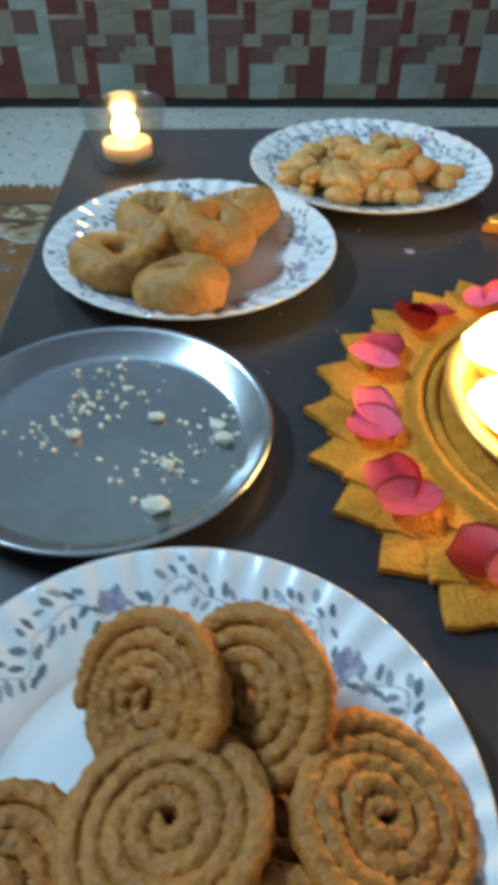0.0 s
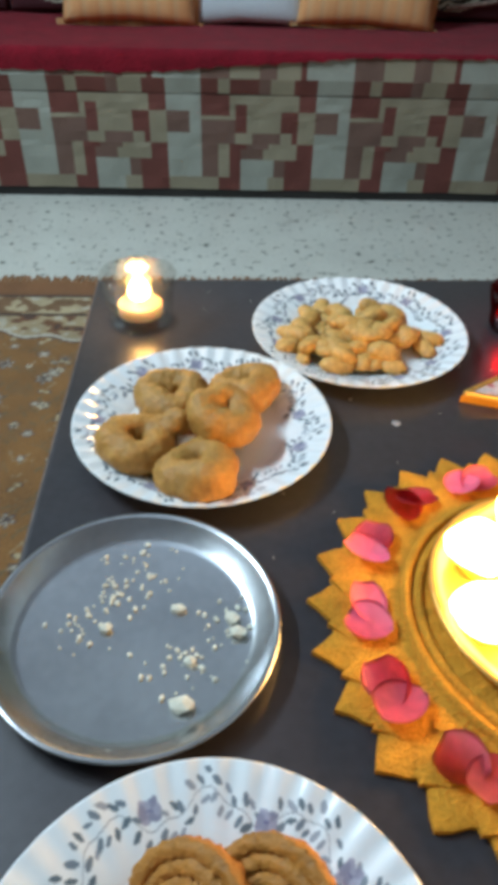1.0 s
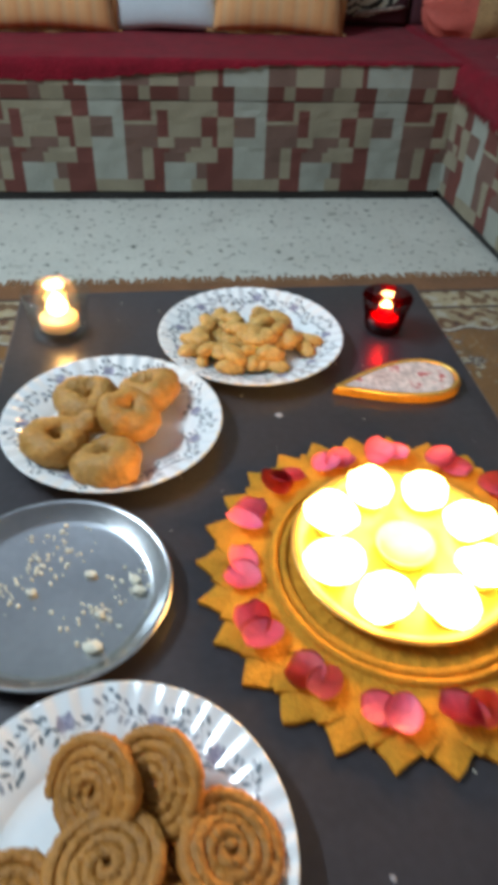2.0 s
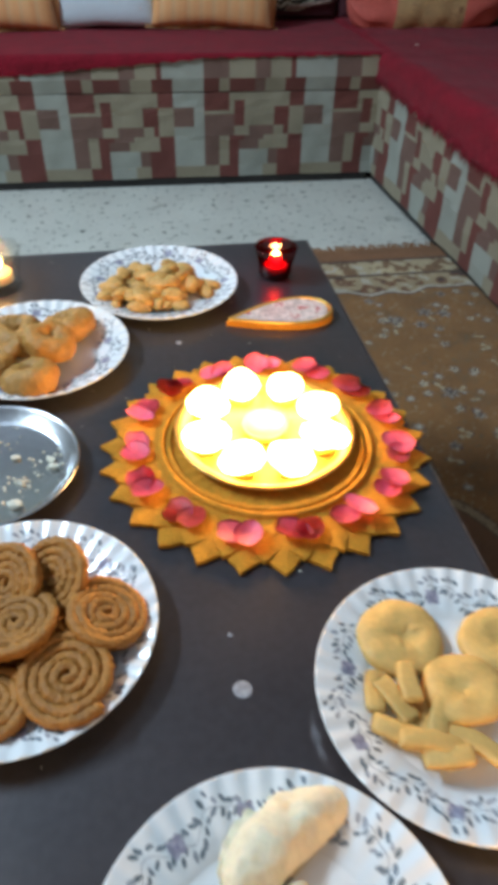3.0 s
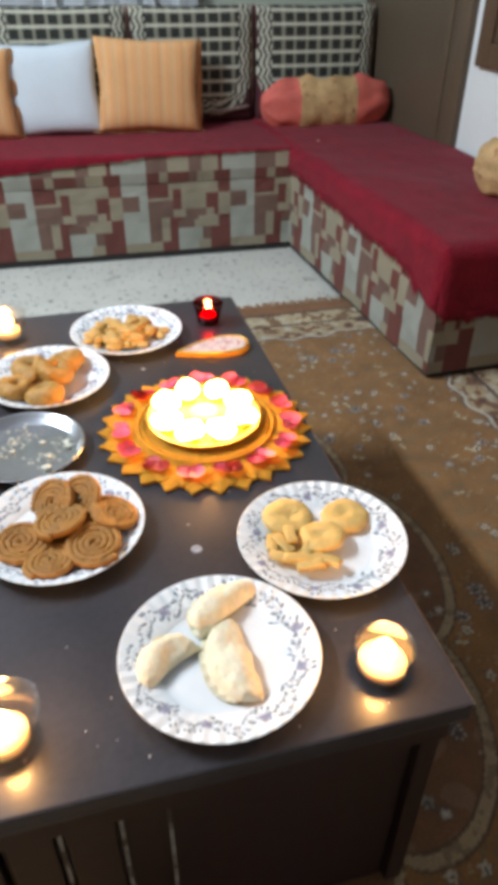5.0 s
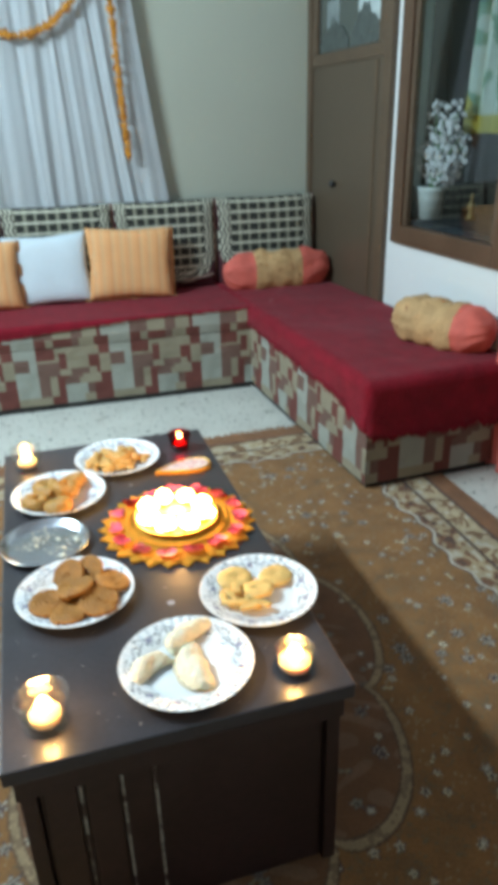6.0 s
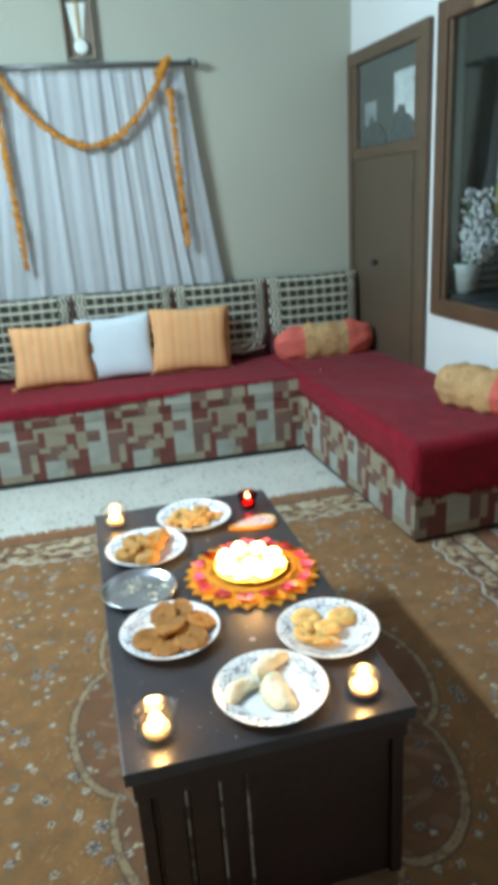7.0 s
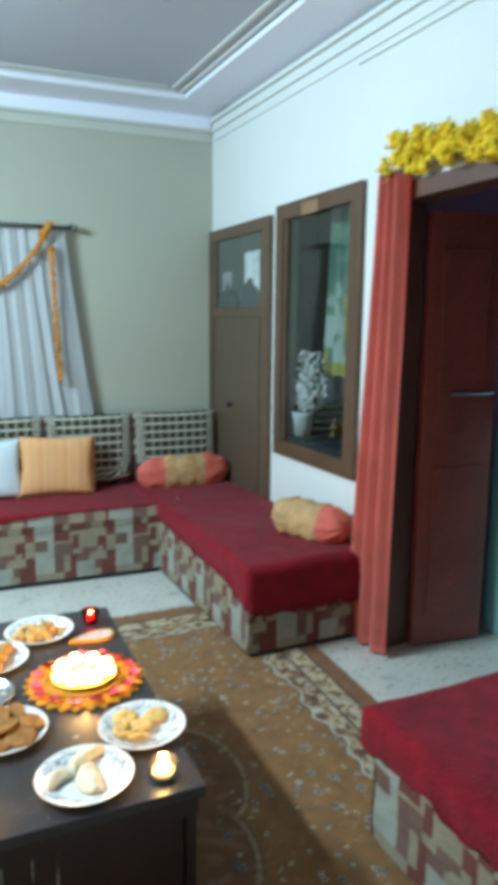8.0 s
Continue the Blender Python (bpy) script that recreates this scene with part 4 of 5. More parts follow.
def pillow(at, w, h, d, tilt, yaw, roll, colour, label, striped=False, flange=0.0):
    t = thing("throw_pillow", at, label, "pillow", "throw pillows")
    t.matrix_basis = BACK @ pose(*at, tilt, roll, yaw)
    cv = part("cover", puffed(w, h, d, 40, 36, 0.42, 0.075), colour, t, "", True)
    if striped:
        colour_verts(cv, stripes)
    if flange:
        fl = sheet(40, 2, lambda u, v: (-w / 2 - flange + (w + 2 * flange) * u, 0.006 * math.sin(u * 21), -flange * 0.8 * v + 0.012))
        f2 = sheet(2, 40, lambda u, v: (w / 2 - 0.012 + flange * u, 0.006 * math.sin(v * 19), h * v))
        for b in (fl, f2):
            bmesh.ops.solidify(b, geom=b.faces[:], thickness=0.004)
            fo = part("flange", b, colour, t, "loose hemmed edge", True)
            if striped:
                colour_verts(fo, stripes)


pillow((0.012, 2.640, TOP + 0.012), 0.425, 0.335, 0.11, -10, 2, 1, M_ORANGEPIL, "orange striped square pillow on the sofa", True, 0.022)
pillow((0.368, 2.700, TOP + 0.004), 0.42, 0.352, 0.11, -8, -2, -2, M_WHITEPIL, "plain white square pillow leaning on the back cushions")
pillow((0.770, 2.662, TOP + 0.012), 0.44, 0.360, 0.11, -9, -2, 2, M_ORANGEPIL, "orange striped square pillow on the sofa", True, 0.022)


def bolster(at, yaw, length, ry, rz, label, ends):
    """A soft bolster with a gold middle and red gathered ends."""
    t = thing("bolster", at, label, "pillow", "bolsters", rz=yaw)
    rnd = random.Random(int(length * 1000))

    def tube(u0, u1, n):
        def fn(a, b):
            u = u0 + (u1 - u0) * b
            k = max(0.0, 1 - abs(2 * u - 1) ** 4.2) ** 0.55
            an = 2 * math.pi * a
            pl = 1 + 0.10 * math.sin(an * 9 + 5 * u + 1.5 * math.sin(3 * an)) * (abs(2 * u - 1) ** 2) + 0.10 * noise.noise((4 * u + 7 * length, 1.3 * math.cos(an), 1.3 * math.sin(an))) + 0.045 * noise.noise((15 * u, 3 * math.cos(an), 3 * math.sin(an)))
            y, z = ry * k * math.cos(an) * pl, rz * k * math.sin(an) * pl
            return ((u - 0.5) * length, y, rz * 0.97 + max(z, -rz * 0.97) + 0.006 * math.sin(31 * u + 2 * an) - 0.010 * math.sin(math.pi * u))
        bm = sheet(48, n, fn)
        bmesh.ops.remove_doubles(bm, verts=bm.verts[:], dist=1e-5)
        bmesh.ops.recalc_face_normals(bm, faces=bm.faces[:])
        return bm
    red = mat("coral_cushion_cloth", (0.56, 0.115, 0.085), 0.8, var=0.2, big=14, fine=200, bump=0.4)
    gold = mat("gold_cushion_cloth", (0.46, 0.29, 0.13), 0.8, var=0.3, big=16, fine=180, bump=0.6, stain=((0.30, 0.15, 0.07), 34, 0.60))
    e0, e1 = ends
    part("end", tube(0, e0, 14), red, t, "coral red gathered end", True)
    part("middle", tube(e0, e1, 24), gold, t, "gold embroidered middle", True)
    part("end", tube(e1, 1, 14), red, t, "coral red gathered end", True)


bolster((1.545, 2.672, TOP + 0.002), -2, 0.62, 0.082, 0.112, "coral and gold bolster lying against the back cushion", (0.27, 0.70))
bolster((1.732, 1.372, TOP + 0.008), 112, 0.46, 0.095, 0.10, "coral and gold bolster lying by the wall", (0.30, 0.995))

scrap = tagged(part("paper_scrap", boxes((-0.006, 0.006, -0.003, 0.003, 0.0, 0.0015), bevel=0.0005), M_CRUMB), "tiny white scrap lying on the red sofa cover", "scrap")
scrap.matrix_basis = pose(1.375, 2.329, TOP + 0.026, 0, 0, 25)

# ---- plates ----
PR = 0.111
flute = 40


def plate_shape(a, r):
    """Height of the plate above the table at radius r."""
    if r < 0.070:
        return 0.0045
    k = (r - 0.070) / (PR - 0.070)
    return 0.0045 + 0.0155 * k ** 0.8 + 0.0009 * k * math.cos(a * flute)


rp = random.Random(21)
PRINT = []  # x, y, half length, half width, turn, colour


def stamp(a, r, l, w, t, c):
    PRINT.append((r * math.cos(a), r * math.sin(a), l, w, t, c))


def vine(a):
    return 0.0905 + 0.0065 * math.sin(a * 11) + 0.002 * math.sin(a * 27)


for k in range(9):
    a = 2 * math.pi * (k + rp.uniform(-0.2, 0.2)) / 9
    r = rp.uniform(0.086, 0.096)
    for j in range(6):
        stamp(a + 0.040 * math.cos(j * 1.05), r + 0.0036 * math.sin(j * 1.05), 0.0036, 0.0022, a + j * 1.05, (0.38, 0.38, 0.48) if j % 2 else (0.28, 0.28, 0.37))
    stamp(a, r, 0.0022, 0.0022, 0, (0.17, 0.16, 0.28))
for k in range(250):
    a = 2 * math.pi * (k + rp.uniform(-0.4, 0.4)) / 250
    side = 1 if k % 2 else -1
    s = rp.uniform(0.8, 1.2)
    stamp(a, vine(a) + side * rp.uniform(0.0022, 0.0085), 0.0031 * s, 0.0015 * s, a + side * rp.uniform(0.2, 1.2), rp.choice(((0.14, 0.18, 0.21), (0.20, 0.24, 0.28), (0.34, 0.37, 0.42))))
CELLS = {}
for item in PRINT:
    for i in (-1, 0, 1):
        for j in (-1, 0, 1):
            CELLS.setdefault((int(item[0] // 0.004) + i, int(item[1] // 0.004) + j), []).append(item)


def plate_print(p):
    r = math.hypot(p.x, p.y)
    base = (0.80, 0.84, 0.86)
    if r < 0.072 or r > 0.108 or p.z < 0.0035:
        return base
    a = math.atan2(p.y, p.x)
    for x, y, l, w, t, c in CELLS.get((int(p.x // 0.004), int(p.y // 0.004)), ()):
        dx, dy = p.x - x, p.y - y
        u, v = dx * math.cos(t) + dy * math.sin(t), -dx * math.sin(t) + dy * math.cos(t)
        if (u / l) ** 2 + (v / w) ** 2 < 1:
            return c
    if abs(r - vine(a)) < 0.0004:
        return (0.36, 0.39, 0.42)
    return base


def build_plate(at, rz):
    t = thing("plate", at, "white opal glass plate with a fluted rim and blue-grey vine print", "plate", "snack plates", rz)
    bm = bmesh.new()
    n = 800
    radii = [0.0, 0.02, 0.04, 0.06, 0.0695] + [0.0705 + (PR - 0.0705) * k / 52 for k in range(53)]
    rings = []
    for r in radii:
        rings.append([bm.verts.new((r * math.cos(2 * math.pi * i / n), r * math.sin(2 * math.pi * i / n), plate_shape(2 * math.pi * i / n, r))) for i in range(n)] if r else [bm.verts.new((0, 0, plate_shape(0, 0)))])
    for r, dz in ((PR + 0.001, -0.0012), (PR - 0.001, -0.0032), (0.075, -0.004), (0.062, -0.0040)):
        rings.append([bm.verts.new((r * math.cos(2 * math.pi * i / n), r * math.sin(2 * math.pi * i / n), plate_shape(0, min(r, PR)) + dz - (0.0005 if r < 0.07 else 0))) for i in range(n)])
    rings.append([bm.verts.new((0, 0, 0.0001))])
    for a, b in zip(rings, rings[1:]):
        for i in range(n):
            j = (i + 1) % n
            q = list(dict.fromkeys([a[i % len(a)], a[j % len(a)], b[j % len(b)], b[i % len(b)]]))
            if len(q) > 2:
                bm.faces.new(q)
    bmesh.ops.recalc_face_normals(bm, faces=bm.faces[:])
    d = part("dish", bm, M_PLATE, t, "", True)
    colour_verts(d, plate_print)
    return t


P1, P2, PS, P3, P4, P5 = (0.334, 0.783), (0.166, 0.636), (0.116, 0.431), (0.156, 0.223), (0.484, 0.102), (0.306, -0.038)
TZ = TT + 0.0005
first = build_plate((*P1, TZ), 0)
for p, rz in ((P2, 50), (P3, 112), (P4, 200), (P5, 290)):
    copy_thing(first, pose(*p, TZ, 0, 0, rz))
FZ = TZ + 0.0050  # where food rests on a plate

steel = thing("steel_plate", (*PS, TZ), "round stainless steel plate with a raised rim and crumbs", "plate")
part("dish", lathe([(0, 0.0015), (0.074, 0.0015), (0.080, 0.003), (0.090, 0.014), (0.0925, 0.0155), (0.0945, 0.0150), (0.0945, 0.0138), (0.091, 0.0125), (0.081, 0.0012), (0.074, 0), (0, 0)], 96), M_STEEL, steel, "", True)


def chunk(bm, at, s, rnd):
    r = bmesh.ops.create_icosphere(bm, subdivisions=1, radius=1)["verts"]
    m = Matrix.Translation(at) @ pose(0, 0, 0, 0, 0, rnd.uniform(0, 360)) @ Matrix.Diagonal((*s, 1))
    for v in r:
        v.co = m @ (v.co * rnd.uniform(0.75, 1.15))


rc = random.Random(31)
for x, y, s in ((0.160, 0.357, (0.0105, 0.006, 0.004)), (0.197, 0.406, (0.008, 0.005, 0.004)), (0.194, 0.418, (0.005, 0.006, 0.003)), (0.111, 0.415, (0.004, 0.005, 0.003)), (0.158, 0.427, (0.006, 0.004, 0.003)), (0.165, 0.387, (0.005, 0.004, 0.003)), (0.118, 0.330, (0.003, 0.003, 0.003))):
    cb2 = bmesh.new()
    chunk(cb2, (0, 0, 0), s, rc)
    o = tagged(part("crumb", cb2, M_CRUMB), "pale sweet crumb lying on the steel plate", "crumb", "crumbs")
    o.location = (x - 0.014, y + 0.018, TZ + 0.0015 + s[2] * 0.8)
cr = bmesh.new()
for k in range(150):
    cx, cy, sp = rc.choice(((0.128, 0.470, 0.012), (0.111, 0.444, 0.010), (0.192, 0.42, 0.012), (0.094, 0.415, 0.010), (0.135, 0.455, 0.02), (0.165, 0.385, 0.010), (0.15, 0.40, 0.035)))
    x, y = cx - 0.014 + rc.gauss(0, sp), cy + 0.018 + rc.gauss(0, sp)
    if math.hypot(x - PS[0], y - PS[1]) < 0.078:
        s = rc.uniform(0.0006, 0.0020)
        chunk(cr, (x, y, TZ + 0.0015 + s * 0.5), (s * 1.3, s, s * 0.7), rc)
tagged(part("crumb_scatter", cr, M_CRUMB), "fine pale crumbs scattered on the steel plate", "crumbs", kind="stuff")


# ---- food ----
def lumpy(bm, amp, freq, seed):
    bm.normal_update()
    for v in bm.verts:
        v.co += v.normal * amp * noise.noise(v.co * freq + Vector((seed, seed * 2, 0)))
    return bm


def ring_bun(seed, r=0.024, t=0.0165):
    """A fried ring with a small uneven hole, lying flat on z = 0."""
    def fn(u, v):
        a, b = 2 * math.pi * u, 2 * math.pi * v
        rr = 0.0185 + 0.0015 * math.sin(3 * a + seed)
        h = t * math.sin(b)
        return ((rr + 0.0155 * math.cos(b)) * math.cos(a), (rr + 0.0155 * math.cos(b)) * math.sin(a), max(t * 0.8 + h, 0))
    bm = sheet(56, 30, fn)
    bmesh.ops.remove_doubles(bm, verts=bm.verts[:], dist=1e-6)
    bmesh.ops.recalc_face_normals(bm, faces=bm.faces[:])
    lumpy(bm, 0.003, 60, seed)
    return lumpy(bm, 0.0016, 230, seed + 3)


for k, (x, y, z, tx, ty, s) in enumerate(((0.140, 0.664, 0, 4, 0, 1.0), (0.208, 0.672, 0, -14, 6, 1.0), (0.109, 0.600, 0, 8, -6, 0.98), (0.163, 0.562, 0, 16, 3, 1.02), (0.181, 0.618, 0.016, -12, 8, 0.93))):
    ob = tagged(part("fried_ring", ring_bun(k * 3.1), M_VADA, smooth=True), "golden brown fried dough ring heaped on a plate", "fried snack", "fried rings")
    ob.matrix_basis = pose(x, y, FZ + z + 0.002, tx, ty, k * 70) @ Matrix.Scale(s, 4)
ob = tagged(part("fried_ring", lumpy(sheet(20, 20, lambda u, v: ((u - 0.5) * 0.034, (v - 0.5) * 0.022, 0.018 * math.sin(math.pi * u) * math.sin(math.pi * v) ** 0.5)), 0.004, 70, 2), M_VADA, smooth=True), "broken piece of a fried ring", "fried snack", "fried rings")
ob.matrix_basis = pose(0.142, 0.618, FZ + 0.020, 30, 25, 40)


def spiral(seed, r=0.036, turns=4.3):
    """A coiled ridged fritter lying flat."""
    rnd = random.Random(seed)
    bm = bmesh.new()
    n = 330
    pts = []
    for i in range(n):
        k = (i / (n - 1)) ** 0.8
        a = 2 * math.pi * turns * k + seed
        rr = 0.002 + (r - 0.0045) * k
        pts.append(Vector((rr * math.cos(a), rr * math.sin(a), 0.0055 + 0.0008 * math.sin(a * 1.7))))
    sides = 14
    rings = []
    for i, p in enumerate(pts):
        d = (pts[min(i + 1, n - 1)] - pts[max(i - 1, 0)]).normalized()
        u = d.cross(Vector((0, 0, 1))).normalized()
        ring = []
        for k in range(sides):
            b = 2 * math.pi * k / sides
            ridge = 1 + 0.14 * (k % 2) + rnd.uniform(-0.14, 0.20) * (k % 2)
            end = 0.6 if i in (0, n - 1) else 1
            ring.append(bm.verts.new(p + end * ridge * (0.0040 * math.cos(b) * u + 0.0046 * math.copysign(abs(math.sin(b)) ** 0.6, math.sin(b)) * Vector((0, 0, 1)))))
        rings.append(ring)
    for a, b in zip(rings, rings[1:]):
        for k in range(sides):
            bm.faces.new((a[k], a[(k + 1) % sides], b[(k + 1) % sides], b[k]))
    bm.faces.new(rings[0])
    bm.faces.new(rings[-1])
    bmesh.ops.recalc_face_normals(bm, faces=bm.faces[:])
    return lumpy(bm, 0.0011, 260, seed)


for k, (x, y, z, tx, ty, rz) in enumerate(((0.170, 0.242, 0.021, 24, -36, 0), (0.206, 0.240, 0.021, 20, -34, 0), (0.213, 0.150, 0.014, 4, -6, 30), (0.241, 0.196, 0.018, 8, -14, 150), (0.176, 0.196, 0.022, 10, 4, 210), (0.121, 0.186, 0.008, 3, 5, 300), (0.155, 0.140, 0.006, -3, 4, 80), (0.215, 0.205, 0.002, 0, 0, 10), (0.170, 0.170, 0.002, 0, 0, 20), (0.180, 0.235, 0.002, 0, 0, 50))):
    ob = tagged(part("spiral_fritter", spiral(k + 1, 0.0345 + 0.002 * (k % 3)), M_CHAKLI, smooth=True), "brown ridged spiral fritter heaped on a plate", "fried snack", "spiral fritters")
    ob.matrix_basis = pose(x - 0.017, y + 0.016, FZ + z, tx, ty, rz)


def disc_puri(seed, r=0.034):
    bm = lathe([(0, 0.0002), (r * 0.8, 0.0002), (r * 0.97, 0.003), (r, 0.006), (r * 0.94, 0.0095), (r * 0.7, 0.012), (r * 0.35, 0.0125), (0, 0.0115)], 48)
    bmesh.ops.subdivide_edges(bm, edges=bm.edges[:], cuts=1, use_grid_fill=True)
    lumpy(bm, 0.0022, 60, seed)
    for v in bm.verts:
        if v.co.z > 0.006 and math.hypot(v.co.x - 0.006, v.co.y + 0.004) < 0.008:
            v.co.z -= 0.003
    return bm


for k, (x, y, z, tx, r) in enumerate(((0.455, 0.156, 0.001, 2, 0.0355), (0.532, 0.135, 0.001, -2, 0.033), (0.484, 0.100, 0.006, 9, 0.0315))):
    ob = tagged(part("flat_puri", disc_puri(k * 5 + 1, r), M_PURI, smooth=True), "round golden flat puri on a plate", "fried snack", "flat puris")
    ob.matrix_basis = pose(x, y, FZ + z, tx, 0, k * 110)


def bar(seed, l, w, h):
    bm = boxes((-l / 2, l / 2, -w / 2, w / 2, 0, h), bevel=w * 0.28, seg=2)
    bmesh.ops.subdivide_edges(bm, edges=bm.edges[:], cuts=1, use_grid_fill=True)
    lumpy(bm, 0.0022, 90, seed)
    for v in bm.verts:
        v.co.z += 0.25 * v.co.x ** 2 * 30 * 0.1
        v.co.y += 0.9 * v.co.x ** 2 * (1 if seed % 2 else -1) * 6
    return bm


rb = random.Random(17)
for k, (x, y, l, rz) in enumerate(((0.440, 0.098, 0.036, 70), (0.452, 0.086, 0.040, 110), (0.463, 0.094, 0.034, 80), (0.472, 0.082, 0.042, 105), (0.446, 0.060, 0.044, 150), (0.462, 0.048, 0.046, 160), (0.478, 0.052, 0.044, 135), (0.495, 0.045, 0.046, 130), (0.470, 0.034, 0.036, 170), (0.455, 0.067, 0.040, 20), (0.476, 0.064, 0.04, 60))):
    ob = tagged(part("namkeen_strip", bar(k, l, 0.0155, 0.0065), M_PURI, smooth=True), "golden fried dough strip on a plate", "fried snack", "fried strips")
    ob.matrix_basis = pose(x - 0.021, y + 0.018, FZ + 0.002 + 0.006 * (k % 3), rb.uniform(-6, 6), rb.uniform(-8, 8), rz)


def bite():
    """A puffed oval nugget resting on z = 0."""
    bm = bmesh.new()
    bmesh.ops.create_uvsphere(bm, u_segments=20, v_segments=12, radius=1)
    for v in bm.verts:
        p = v.co
        v.co = Vector((0.0145 * math.copysign(abs(p.x) ** 0.8, p.x), 0.0085 * math.copysign(abs(p.y) ** 0.85, p.y), 0.0065 + 0.0065 * p.z))
    return bm


base_bits = []
for k in range(5):
    base_bits.append(lumpy(bite(), 0.0035, 60, k + 11))
meshes = []
rq = random.Random(23)
for k in range(92):
    a, rr = rq.uniform(0, 6.28), 0.070 * math.sqrt(rq.random())
    lay = 0 if k < 52 else (1 if k < 80 else 2)
    rr *= (1, 0.8, 0.5)[lay]
    x, y = P1[0] - 0.006 + rr * math.cos(a) * 1.12, P1[1] - 0.010 + rr * math.sin(a) * 0.9
    if k < 5:
        ob = part("dough_bite", base_bits[k], M_BITE, smooth=True)
        meshes.append(ob.data)
    else:
        ob = new("dough_bite", meshes[k % 5])
    tagged(ob, "small golden fried dough bite heaped on a plate", "fried snack", "dough bites")
    ob.matrix_basis = pose(x, y, FZ + 0.001 + 0.009 * lay, rq.uniform(-14, 14) * (lay > 0), rq.uniform(-14, 14) * (lay > 0), rq.uniform(0, 180)) @ Matrix.Scale(rq.uniform(0.9, 1.2), 4)


def crescent(seed, l, w, hollow, h=0.022):
    """A half-moon filled pastry: chord along x, belly towards +y, with a thin pinched edge."""
    def outline(u):
        a = math.pi * u
        return -l / 2 * math.cos(a), hollow * w * math.sin(a), w * math.sin(a) ** (0.62 + 0.1 * math.sin(seed))

    def fn(u, v):
        x, lo, hi = outline(u)
        y = lo + (hi - lo) * v
        k = math.sin(math.pi * u) ** 0.5
        z = h * k * math.sin(math.pi * min(v * 1.12 + 0.02, 1.0)) ** 0.55
        if v > 0.86:
            z = max(0.0032 + 0.0008 * math.sin(u * 70), z)
        return (x, y, max(z, 0.0008))
    bm = sheet(64, 30, fn)

    def under(u, v):
        x, lo, hi = outline(u)
        return (x, lo + (hi - lo) * v, 0.0)
    low = sheet(64, 2, under)
    me2 = bpy.data.meshes.new("tmp")
    low.to_mesh(me2)
    low.free()
    bm.from_mesh(me2)
    bpy.data.meshes.remove(me2)
    bmesh.ops.recalc_face_normals(bm, faces=bm.faces[:])
    lumpy(bm, 0.0045, 48, seed)
    return lumpy(bm, 0.0012, 150, seed + 5)


for k, (x, y, rz, l, w, hollow) in enumerate(((0.333, 0.013, 30, 0.098, 0.048, -0.04), (0.334, -0.05, -91, 0.106, -0.053, -0.08), (0.257, -0.046, 30, 0.076, 0.056, 0.16))):
    ob = tagged(part("filled_pastry", crescent(k * 4 + 2, l, abs(w), hollow), M_PALEDOUGH, smooth=True), ("pale half-moon pastry with a browned edge" if k == 2 else "pale half-moon pastry") + " on a plate", "pastry", "filled pastries")
    ob.matrix_basis = pose(x, y, FZ + 0.001 + (0.004 if k == 0 else 0), 0, 0, rz) @ Matrix.Diagonal((1, 1 if w > 0 else -1, 1, 1))


# ---- candles ----
# Flames are built swollen: the glare round them is part of their shape.
def flame_mesh(h=0.025, r=0.0105):
    return lathe([(0, 0), (r * 0.55, h * 0.05), (r * 0.86, h * 0.16), (r, h * 0.32), (r * 0.90, h * 0.50), (r * 0.66, h * 0.68), (r * 0.34, h * 0.86), (0, h)], 20)


def glass_candle(at, label, glassmat, r0=0.034, r1=0.041, h=0.056, fill=0.022, wax=0.024, flame=0.030):
    t = thing("candle_glass", (*at, TZ), label, "candle", "candle glasses")
    part("glass", lathe([(0, 0.008), (r0 * 0.6, 0.0065), (r0 - 0.005, 0.009), (r0 - 0.001, 0.020), (r1 - 0.0025, h), (r1 - 0.0010, h + 0.0012), (r1, h - 0.001), (r0 + 0.0018, 0.020), (r0, 0.005), (r0 - 0.003, 0), (0, 0)], 40), glassmat, t, "", True)
    part("wax", lathe([(0, fill - 0.0015), (wax * 0.5, fill - 0.0010), (wax - 0.001, fill + 0.0004), (wax, fill - 0.001), (wax, 0.0095), (0, 0.0095)], 32), M_WAX, t, "pale wax, flame glow tinted into its colour", True)
    part("wick", pipe([(0, 0, fill - 0.002), (0.0005, 0, fill + 0.008)], 0.001, 6), M_WICK, t)
    f = part("flame", flame_mesh(flame, flame * 0.42), M_FLAME, t, "bright candle flame", True)
    f.location = (0, 0, fill + 0.003)
    return t


glass_candle((0.104, 0.840), "lit candle in a clear glass tumbler on the table", M_GLASS)
glass_candle((0.076, -0.073), "lit candle in a clear glass tumbler on the table", M_GLASS)
glass_candle((0.473, -0.101), "lit candle in a low clear glass on the table", M_GLASS, 0.029, 0.034, 0.042, 0.020, 0.0265)
glass_candle((0.511, 0.805), "lit candle in a dark red glass cup", M_REDGLASS, 0.024, 0.032, 0.046, 0.018, 0.018, 0.019)
for x, y, z in ((0.104, 0.840, 0.502), (0.076, -0.073, 0.502), (0.473, -0.101, 0.498)):
    point_lamp("candle_light", (x, y, z), 0.75, FLAME, 0.012)
point_lamp("red_candle_light", (0.511, 0.805, 0.488), 0.3, FLAME, 0.008)

# ---- rangoli with oil lamps ----
RX, RY = 0.405, 0.415
ran = thing("rangoli_mat", (RX, RY, TZ), "orange flower-shaped mat with pointed layered petals and rose petals", "table decoration")


